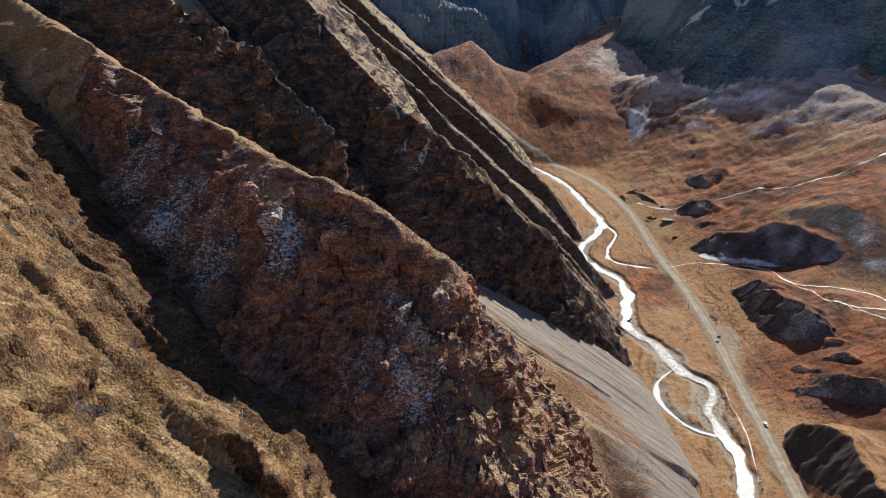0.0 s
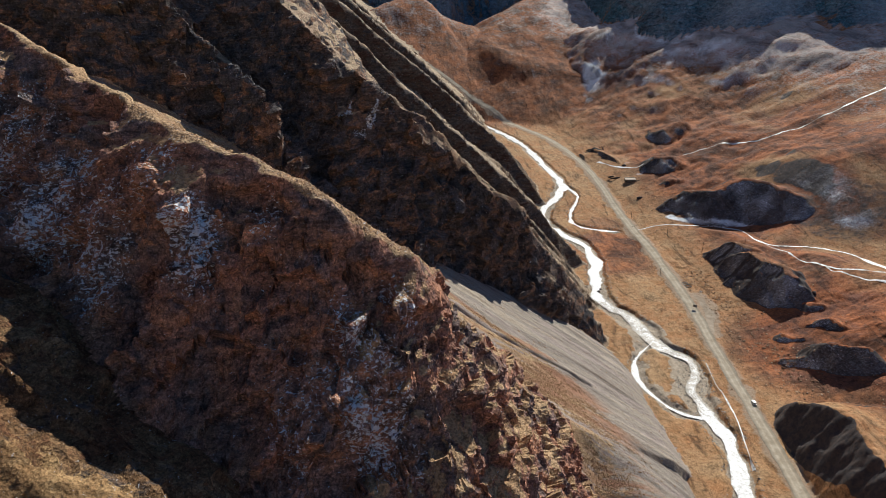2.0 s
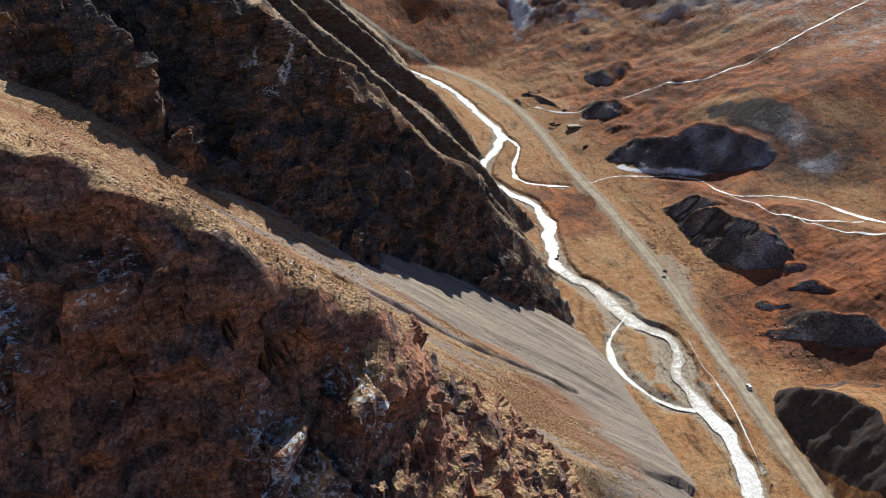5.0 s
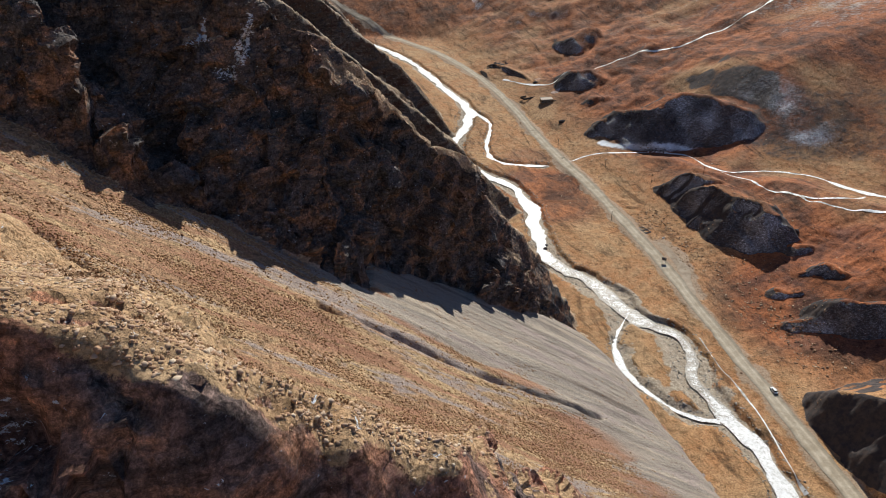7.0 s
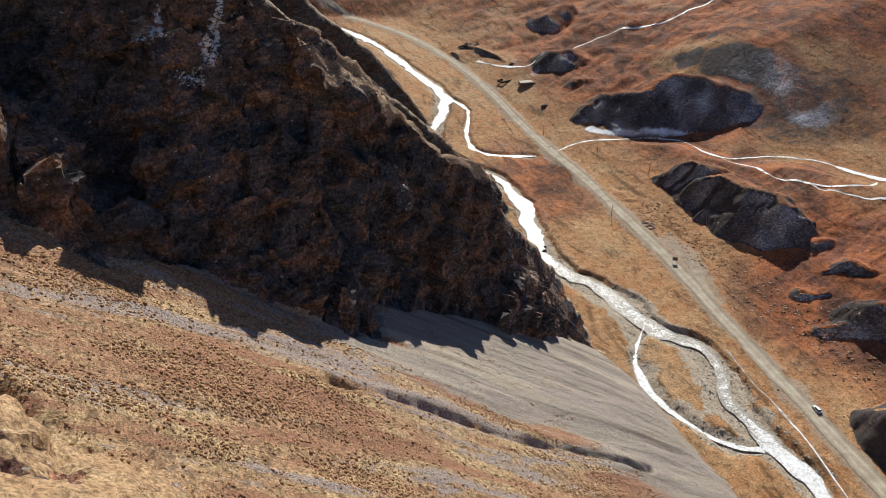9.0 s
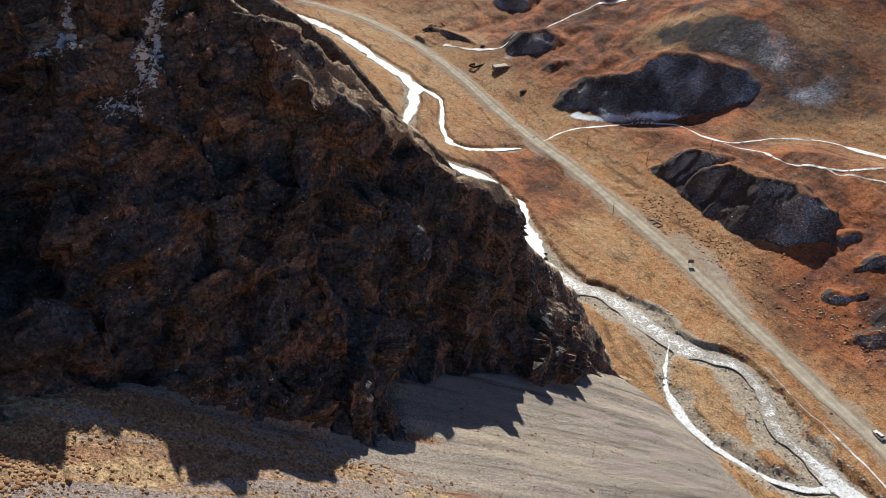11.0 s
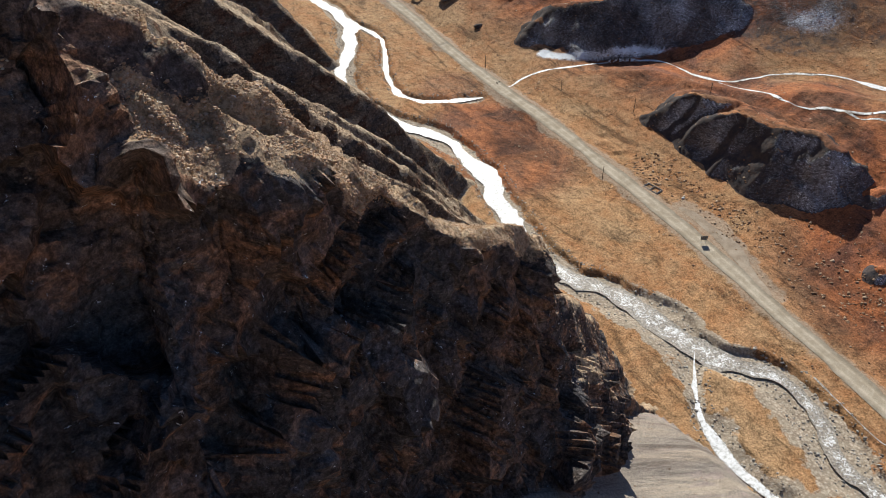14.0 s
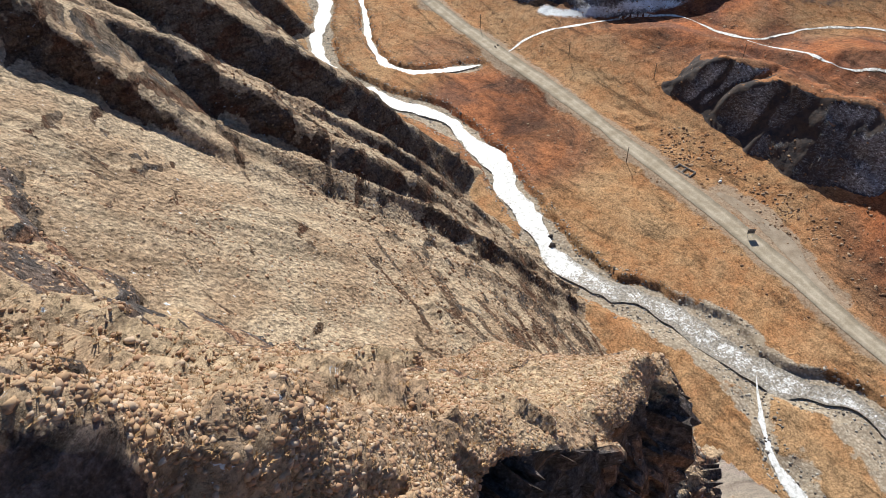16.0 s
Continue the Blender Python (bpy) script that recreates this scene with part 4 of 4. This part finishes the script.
def strew(name, weight, count, shape, low, high, mat, label, category, seed, sink=0.1, flat_z=0.7):
    """Many small copies of a shape over the land, more where the weight is high, as one mesh."""
    rng = np.random.default_rng(seed)
    p = np.maximum(weight * AREA, 0).ravel()
    p[(np.arange(p.size) % GX.shape[1]) == GX.shape[1] - 1] = 0
    at = rng.choice(p.size, count, p=p / p.sum())
    u, v = rng.random(count), rng.random(count)
    w = GX.shape[1]

    def sample(f):
        f = f.ravel()
        return (f[at] * (1 - u) + f[at + 1] * u) * (1 - v) + (f[at + w] * (1 - u) + f[at + w + 1] * u) * v

    foot = np.stack([sample(PX), sample(PY), sample(PZ)], 1)
    size = low + (high - low) * rng.random(count) ** 2.2
    turn = rng.random(count) * 6.283
    verts, faces = shape(rng, count)
    c, sn = np.cos(turn)[:, None], np.sin(turn)[:, None]
    x, y, z = verts[..., 0], verts[..., 1], verts[..., 2]
    out = np.stack([x * c - y * sn, x * sn + y * c, z * flat_z - sink], -1) * size[:, None, None] + foot[:, None]
    n = verts.shape[1]
    idx = (faces[None] + (np.arange(count) * n)[:, None, None]).reshape(-1)
    me = bpy.data.meshes.new(name)
    me.vertices.add(count * n)
    me.vertices.foreach_set("co", out.astype(np.float32).ravel())
    me.loops.add(len(idx))
    me.loops.foreach_set("vertex_index", idx.astype(np.int32))
    me.polygons.add(len(idx) // 3)
    me.polygons.foreach_set("loop_start", np.arange(0, len(idx), 3, dtype=np.int32))
    me.update(calc_edges=True)
    me.materials.append(mat)
    return tagged(new(name, me), label, category, kind="stuff")


def tuft_shape(rng, count, blades=10):
    """Blades that lean out from one root."""
    a = np.linspace(0, 6.283, blades, endpoint=False)[None] + rng.random((count, blades))
    lean = 0.45 + 0.6 * rng.random((count, blades))
    tall = 0.35 + 0.5 * rng.random((count, blades))
    wide = 0.11
    base = np.stack([np.cos(a) * 0.12, np.sin(a) * 0.12, 0 * a], -1)
    across = np.stack([-np.sin(a), np.cos(a), 0 * a], -1) * wide
    tip = np.stack([np.cos(a) * lean, np.sin(a) * lean, tall], -1)
    verts = np.stack([base - across, base + across, tip], 2).reshape(count, blades * 3, 3)
    return verts, np.arange(blades * 3).reshape(-1, 3)


def clump_shape(rng, count, blades=20):
    """A low dome of short stiff blades that point all ways."""
    a = rng.random((count, blades)) * 6.283
    r = np.sqrt(rng.random((count, blades)))
    foot = np.stack([np.cos(a) * r * 0.5, np.sin(a) * r * 0.5, 0.55 * (1 - r * r)], -1)
    tip = foot + np.stack([np.cos(a + rng.normal(0, 0.7, a.shape)) * (0.12 + 0.3 * r), np.sin(a + rng.normal(0, 0.7, a.shape)) * (0.12 + 0.3 * r), 0.42 - 0.3 * r], -1)
    turn = rng.random((count, blades)) * 6.283
    across = np.stack([np.cos(turn), np.sin(turn), 0 * turn], -1) * 0.15
    verts = np.stack([foot - across, foot + across, tip], 2).reshape(count, blades * 3, 3)
    return verts, np.arange(blades * 3).reshape(-1, 3)


def lump_shape(rng, count):
    """A rough stone of twenty faces."""
    g = 1.618
    v = np.array([(-1, g, 0), (1, g, 0), (-1, -g, 0), (1, -g, 0), (0, -1, g), (0, 1, g), (0, -1, -g), (0, 1, -g), (g, 0, -1), (g, 0, 1), (-g, 0, -1), (-g, 0, 1)]) / 3.8
    f = np.array([(0, 11, 5), (0, 5, 1), (0, 1, 7), (0, 7, 10), (0, 10, 11), (1, 5, 9), (5, 11, 4), (11, 10, 2), (10, 7, 6), (7, 1, 8), (3, 9, 4), (3, 4, 2), (3, 2, 6), (3, 6, 8), (3, 8, 9), (4, 9, 5), (2, 4, 11), (6, 2, 10), (8, 6, 7), (9, 8, 1)])
    verts = v[None] * (0.5 + 0.9 * rng.random((count, 12, 1))) * (0.7 + 0.6 * rng.random((count, 1, 3)))
    return verts, f


def make_strewn(name, *stops):
    k = Kit(name, 0.95, 0.1)
    colour = k.ramp(k.island(), *stops)
    return k.done(k.mix(0.6, colour, k.ramp(k.noise(4.0, 4, 0.7), (0.3, 0.6), (0.7, 1.35)), "MULTIPLY"))


M_TUFT = make_strewn("dry_grass", (0.0, (0.29, 0.17, 0.08)), (0.4, (0.46, 0.31, 0.16)), (0.7, (0.37, 0.22, 0.11)), (1.0, (0.56, 0.42, 0.25)))
M_TUSSOCK = make_strewn("pale_tussock", (0.0, (0.3, 0.18, 0.105)), (0.3, (0.45, 0.31, 0.19)), (0.6, (0.38, 0.23, 0.14)), (1.0, (0.56, 0.45, 0.33)))
M_SHRUB = make_strewn("brown_shrub", (0.0, (0.19, 0.11, 0.065)), (0.5, (0.29, 0.18, 0.1)), (1.0, (0.38, 0.27, 0.15)))
M_MOUND = make_strewn("ochre_mound", (0.0, (0.2, 0.11, 0.06)), (0.5, (0.32, 0.185, 0.095)), (1.0, (0.41, 0.28, 0.15)))
M_STONE = make_strewn("grey_stone", (0.0, (0.14, 0.12, 0.1)), (0.5, (0.28, 0.25, 0.21)), (1.0, (0.44, 0.41, 0.36)))
M_BROWN_STONE = make_strewn("brown_stone", (0.0, (0.14, 0.08, 0.05)), (0.6, (0.28, 0.18, 0.11)), (1.0, (0.46, 0.35, 0.24)))
box = lambda x0, x1, y0, y1: ((GX > x0) & (GX < x1) & (GY > y0) & (GY < y1)) * 1.0
clump = smooth(-0.3, 0.7, fbm2(GX, GY, 7, 3, 501))
strew("grass_tufts", box(-5, 80, 376, 420) * (ROLE == 4) * np.clip(VEG - 0.2, 0, 1) * (0.25 + clump), 12000, tuft_shape, 0.12, 0.4, M_TUFT, "pale dry grass tufts on the cliff top", "grass", 1)
strew("tussocks", box(-5, 80, 376, 425) * (ROLE == 4) * np.clip(VEG - 0.2, 0, 1) * (0.2 + clump), 34000, lump_shape, 0.14, 0.48, M_TUSSOCK, "rounded crumbly dry turf clods on the cliff top", "grass", 9, 0.1, 0.6)
strew("tussocks", box(0, 110, 400, 480) * np.isin(ROLE, (4, 5)) * (0.15 + clump), 8000, lump_shape, 0.2, 0.8, M_TUSSOCK, "pale grass tussocks on the slope behind the cliff top", "grass", 10, 0.1, 0.6)
strew("grass_tufts", box(-110, 60, 190, 300) * (ROLE == 2) * VEG * (0.1 + clump), 10000, tuft_shape, 0.15, 0.45, M_TUFT, "pale dry grass tufts on the spur crest", "grass", 2)
strew("grass_tufts", box(-140, 0, 90, 230) * (ROLE == 1) * (0.15 + VEG) * (0.1 + clump), 18000, tuft_shape, 0.2, 0.7, M_TUFT, "pale dry grass tufts on sunlit hillside", "grass", 3)
strew("shrubs", box(-80, 130, 255, 375) * (ROLE == 3) * np.clip(VEG, 0.02, 1) * (0.12 + smooth(-0.4, 0.6, fbm2(GX * 0.3, GY, 6, 3, 502))), 26000, lump_shape, 0.3, 0.85, M_MOUND, "low rounded ochre tufts and shrubs on scree", "shrub", 4, 0.05, 0.75)
strew("shrubs", box(-70, 20, 205, 262) * (ROLE == 2) * (SIDE1 > 0) * np.clip(VEG, 0.05, 1) * clump ** 2, 900, clump_shape, 0.3, 1.1, M_SHRUB, "low dark brown shrubs on the spur crest", "shrub", 11)
strew("tussocks", box(-75, 25, 200, 262) * (ROLE == 2) * np.clip(VEG - 0.3, 0, 1) * (0.25 + clump), 18000, lump_shape, 0.2, 0.7, M_TUSSOCK, "pale crumbly grass tussocks on the spur crest", "grass", 13, 0.05, 0.6)
strew("stones", box(60, 240, 250, 760) * (ROLE == 0) * (BED < 2.2), 9000, lump_shape, 0.25, 1.3, M_STONE, "pale grey stones in the river bed", "stones", 5)
strew("boulders", box(214, 262, 360, 530) * (ROLE == 0) * np.exp(-((GX - 226) / 12) ** 2) * (0.2 + clump), 1500, lump_shape, 0.35, 1.7, M_BROWN_STONE, "scattered brown boulders beside the road", "stones", 6)
strew("stones", box(186, 440, 340, 900) * (ROLE == 0) * (0.15 + clump) * (to_road > 5) * (BED > 4), 9000, lump_shape, 0.35, 1.3, M_BROWN_STONE, "scattered brown stones and low bushes on dry grass", "stones", 12)
strew("stones", box(-90, 120, 190, 420) * ((ROLE == 3) + 0.5 * (ROLE == 1)), 3500, lump_shape, 0.15, 0.6, M_BROWN_STONE, "loose brown stones on scree slope", "stones", 7)
strew("stones", box(60, 150, 400, 560) * (ROLE == 5), 4000, lump_shape, 0.25, 1.2, M_BROWN_STONE, "loose brown stones on ribbed slope", "stones", 8)


M_RUBBLE = make_strewn("dark_rubble", (0.0, (0.04, 0.038, 0.038)), (0.6, (0.09, 0.08, 0.075)), (1.0, (0.17, 0.15, 0.13)))
strew("rubble", box(232, 256, 846, 866) * np.exp(-((GX - 245) / 8) ** 2 - ((GY - 856) / 6) ** 2), 140, lump_shape, 1.0, 4.0, M_RUBBLE, "heap of dark broken stones beside the road", "stones", 14)


# ---- pull-out and rivulet ----
line = course([(203.5, 434), (209, 446), (214.5, 462), (216.5, 478), (216.5, 492)], 1.5)
ribbon("pavement", line, 3.0 - 2.0 * np.abs(np.linspace(-1, 1, len(line))) ** 3, 0.08, M_DUST, "grey compacted gravel pull-out beside the road", "pavement", 0.45, 6, None, None, 63)
line = course([(185, 402), (183, 390), (181, 378), (181, 370), (177.5, 346), (172, 324), (168, 308)], 1.0)
ribbon("stream", line, 0.38, 0.12, M_ICE, "thin frozen trickle beside the river bank", "stream", 0.7, 3, pebbly, None, 73)


# ---- things ----
def ground_z(x, y):
    return float(land(np.array([x]), np.array([y]))[0][0])


def part(name, bm, mat, parent, label=""):
    me = bpy.data.meshes.new(name)
    bm.normal_update()
    bm.to_mesh(me)
    bm.free()
    me.materials.append(mat)
    ob = new(name, me)
    ob.parent = parent
    return tagged(ob, label)


def block(size, at, bevel=0.02, taper=1.0, segments=2):
    """A bevelled box, its top narrowed by taper."""
    bm = bmesh.new()
    bmesh.ops.create_cube(bm, size=1.0)
    for v in bm.verts:
        k = taper if v.co.z > 0 else 1.0
        v.co = Vector((v.co.x * size[0] * k, v.co.y * size[1] * k, v.co.z * size[2]))
    if bevel:
        bmesh.ops.bevel(bm, geom=bm.edges[:], offset=bevel, segments=segments, affect="EDGES")
    bmesh.ops.translate(bm, verts=bm.verts[:], vec=at)
    return bm


def rod(r0, r1, length, at, axis="Z", segments=12):
    bm = bmesh.new()
    bmesh.ops.create_cone(bm, cap_ends=True, segments=segments, radius1=r0, radius2=r1, depth=length)
    turn = {"Z": Matrix(), "X": Matrix.Rotation(radians(90), 4, "Y"), "Y": Matrix.Rotation(radians(90), 4, "X")}[axis]
    bmesh.ops.transform(bm, matrix=Matrix.Translation(at) @ turn, verts=bm.verts[:])
    return bm


def thing(name, label, category, group=""):
    return tagged(new(name), label, category, group)


M_WHITE = plain("white_paint", (0.8, 0.8, 0.78), 0.35, 0.05)
M_GLASS = plain("dark_glass", (0.02, 0.025, 0.03), 0.08, 0.1)
M_RUBBER = plain("rubber", (0.02, 0.02, 0.02), 0.85, 0.2)
M_STEEL = plain("grey_steel", (0.35, 0.35, 0.36), 0.45, 0.15, metal=0.8)
M_LAMP = plain("lamp_glass", (0.75, 0.75, 0.7), 0.15, 0.05)
M_REDLAMP = plain("red_lamp", (0.4, 0.02, 0.02), 0.2, 0.05)
M_BLACK = plain("black_plastic", (0.03, 0.03, 0.03), 0.6, 0.2)
M_WOOD = plain("weathered_wood", (0.12, 0.09, 0.065), 0.9, 0.35, 6.0)
M_MUD = plain("mud_wall", (0.20, 0.17, 0.13), 0.95, 0.3, 1.5)
M_ROOF = plain("pale_mud_roof", (0.5, 0.43, 0.34), 0.95, 0.2, 1.2)
M_SIGN = plain("sign_back", (0.12, 0.12, 0.125), 0.6, 0.2)
M_DARKSTONE = plain("dark_stone", (0.07, 0.055, 0.048), 0.95, 0.4, 2.0)


def make_car():
    car = thing("car", "white car with dark windows on the gravel road", "car")
    body = part("body", block((4.4, 1.78, 0.62), (0, 0, 0.66), 0.12, 0.97, 3), M_WHITE, car)
    cabin = block((2.5, 1.6, 0.6), (-0.25, 0, 1.22), 0.1, 0.78, 3)
    part("cabin", cabin, M_GLASS, car, "dark tinted window band")
    part("roof", block((1.95, 1.26, 0.08), (-0.25, 0, 1.55), 0.035), M_WHITE, car)
    part("bonnet", block((1.15, 1.55, 0.06), (1.55, 0, 0.98), 0.025), M_WHITE, car)
    for y in (-0.63, 0.63):
        part("headlight", block((0.08, 0.34, 0.16), (2.18, y, 0.75), 0.03), M_LAMP, car, "clear headlight")
        part("tail_light", block((0.08, 0.3, 0.18), (-2.17, y, 0.8), 0.03), M_REDLAMP, car, "red tail light")
    part("bumper", block((0.16, 1.7, 0.2), (2.2, 0, 0.45), 0.05), M_BLACK, car)
    part("bumper", block((0.16, 1.7, 0.2), (-2.2, 0, 0.45), 0.05), M_BLACK, car)
    for x in (-1.35, 1.38):
        for y in (-0.8, 0.8):
            wheel = part("tyre", rod(0.33, 0.33, 0.22, (x, y, 0.33), "Y", 20), M_RUBBER, car, "black tyre")
            part("rim", rod(0.19, 0.19, 0.235, (x, y, 0.33), "Y", 14), M_STEEL, wheel, "grey steel rim")
    return car


car = make_car()
car.matrix_world = pose(193.2, 358.4, ground_z(193.2, 358.4) + 0.03, 0, 0, 82)


def make_sign():
    sign = thing("road_sign", "dark-backed rectangular road sign on two steel posts", "sign")
    part("board", block((2.6, 0.07, 2.0), (0, 0, 2.5), 0.02), M_SIGN, sign, "grey metal board seen from behind")
    for z in (1.9, 3.1):
        part("rail", block((2.5, 0.05, 0.08), (0, -0.07, z), 0.01), M_STEEL, sign)
    for x in (-0.9, 0.9):
        part("post", rod(0.06, 0.06, 3.5, (x, -0.14, 1.75)), M_STEEL, sign)
        part("footing", block((0.4, 0.4, 0.2), (x, -0.14, 0.06), 0.03), M_STONE, sign)
    return sign


sign = make_sign()
sign.matrix_world = pose(206.4, 469.4, ground_z(206.4, 469.4), 0, 0, -32)


def make_pole():
    pole = thing("utility_pole", "thin weathered wooden utility pole with crossarm", "pole", "utility poles along the valley")
    part("post", rod(0.16, 0.11, 7.4, (0, 0, 3.5)), M_WOOD, pole)
    part("crossarm", block((1.5, 0.1, 0.12), (0, 0.12, 6.7), 0.015), M_WOOD, pole)
    for x in (-0.65, 0.65):
        part("insulator", rod(0.05, 0.035, 0.2, (x, 0.12, 6.86), "Z", 10), M_WHITE, pole, "white ceramic insulator")
    return pole


pole = make_pole()
spots_of_poles = [(250, 558), (236.5, 599), (270, 531), (203, 526), (222, 650.5)]
pole.matrix_world = pose(*spots_of_poles[0], ground_z(*spots_of_poles[0]), 0, 0, 25)
for k, (x, y) in enumerate(spots_of_poles[1:]):
    copy_thing(pole, pose(x, y, ground_z(x, y), 0, 0, 15 + 9 * k))


def make_hut():
    hut = thing("hut", "small mud-walled hut with pale flat roof", "building")
    w, d, h = 10.5, 6.5, 3.0
    for y in (-d / 2, d / 2):
        part("wall", block((w, 0.45, h), (0, y, h / 2), 0.06), M_MUD, hut)
    for x in (-w / 2, w / 2):
        part("wall", block((0.45, d - 0.46, h), (x, 0, h / 2), 0.06), M_MUD, hut)
    part("roof", block((w + 0.5, d + 0.5, 0.28), (0, 0, h + 0.15), 0.08), M_ROOF, hut, "pale flat mud roof")
    part("parapet", block((w + 0.4, 0.3, 0.3), (0, d / 2 + 0.05, h + 0.43), 0.06), M_ROOF, hut)
    for y in (-d / 2 + 0.4, d / 2 - 0.4):
        part("annexe_wall", block((4.6, 0.4, 2.3), (w / 2 + 2.5, y, 1.15), 0.08), M_MUD, hut, "roofless crumbling mud wall")
    part("annexe_wall", block((0.4, d - 1.2, 2.0), (w / 2 + 4.6, 0, 1.0), 0.08), M_MUD, hut, "roofless crumbling mud wall")
    door = part("door", block((0.95, 0.1, 2.0), (-1.5, -d / 2 - 0.24, 1.0), 0.02), M_WOOD, hut, "dark plank door")
    part("handle", block((0.06, 0.06, 0.16), (-1.15, -d / 2 - 0.32, 1.0), 0.015), M_STEEL, door)
    for x in (-4.2, 1.6, 4.3):
        win = part("window", block((1.1, 0.1, 1.0), (x, -d / 2 - 0.23, 1.6), 0.02), M_WOOD, hut, "small wooden window")
        part("pane", block((0.9, 0.04, 0.8), (x, -d / 2 - 0.29, 1.6), 0.01), M_GLASS, win)
    return hut


hut = make_hut()
hut.matrix_world = pose(249, 737, ground_z(249, 737) - 0.1, 0, 0, -8)


def boulder(size, seed):
    bm = bmesh.new()
    bmesh.ops.create_icosphere(bm, subdivisions=3, radius=1.0)
    for v in bm.verts:
        n = noise.noise(v.co * 1.3 + Vector((seed, 0, 0))) * 0.35 + noise.noise(v.co * 3.1 + Vector((0, seed, 0))) * 0.16
        v.co = Vector((v.co.x * size[0], v.co.y * size[1], v.co.z * size[2])) * (1 + n)
    return bm


for k, (x, y, size) in enumerate([(244, 692, (3.0, 2.0, 1.3)), (284, 458, (1.7, 1.5, 1.7)), (257, 782, (2.4, 1.7, 1.1)), (222.6, 496, (0.8, 0.6, 0.5)), (149, 507, (1.3, 1.0, 1.0)), (151.5, 511, (0.9, 0.8, 0.7))]):
    me = bpy.data.meshes.new("boulder")
    bm = boulder(size, 3.7 * k + 1)
    bm.to_mesh(me)
    bm.free()
    pale = k == 3
    me.materials.append(M_WHITE if pale else M_DARKSTONE)
    tagged(new("boulder", me), "pale whitish boulder on dry grass" if pale else "large dark brown boulder on open ground", "boulder").matrix_world = pose(x, y, ground_z(x, y) + size[2] * 0.35)


def make_walls(name, label, lines, courses, mat, seed, step=0.42):
    """Low drystone walls along the lines, stone by stone."""
    ruin = thing(name, label, "ruin")
    rng = random.Random(seed)
    shapes = []
    for k in range(5):
        bm = bmesh.new()
        bmesh.ops.create_icosphere(bm, subdivisions=1, radius=0.72 * step)
        for v in bm.verts:
            v.co = Vector((v.co.x * rng.uniform(0.8, 1.4), v.co.y * rng.uniform(0.7, 1.1), v.co.z * rng.uniform(0.7, 1.1)))
        me = bpy.data.meshes.new("stone")
        bm.to_mesh(me)
        bm.free()
        me.materials.append(mat)
        shapes.append(me)
    for (x0, y0), (x1, y1) in lines:
        n = int(math.hypot(x1 - x0, y1 - y0) / step)
        for k in range(n + 1):
            for c in range(courses):
                ob = new("stone", shapes[rng.randrange(5)])
                ob.parent = ruin
                t = k / n
                ob.matrix_local = pose(x0 + (x1 - x0) * t + rng.uniform(-0.08, 0.08), y0 + (y1 - y0) * t + rng.uniform(-0.08, 0.08), 0.12 + 0.72 * step * c, 0, 0, rng.uniform(0, 360))
    return ruin


TWO_ROOMS = [((-3.6, -2), (3.6, -2)), ((-3.6, 2), (3.6, 2)), ((-3.6, -2), (-3.6, 2)), ((3.6, -2), (3.6, 2)), ((0.2, -2), (0.2, 2))]
ruin = make_walls("stone_foundation", "low stone wall outline of a two-room ruin", TWO_ROOMS, 2, M_STONE, 5)
ruin.matrix_world = pose(216.8, 508.5, ground_z(216.8, 508.5), 0, 0, 99)
OPEN_PEN = [((-7, -3), (6, -3)), ((-7, -3), (-7, 3)), ((-7, 3), (-1, 3.4))]
pen = make_walls("stone_pen", "dark broken drystone wall of an open animal pen", OPEN_PEN, 3, M_DARKSTONE, 9, 0.7)
pen.matrix_world = pose(240.5, 757.5, ground_z(240.5, 757.5) - 0.1, 0, 0, 14)
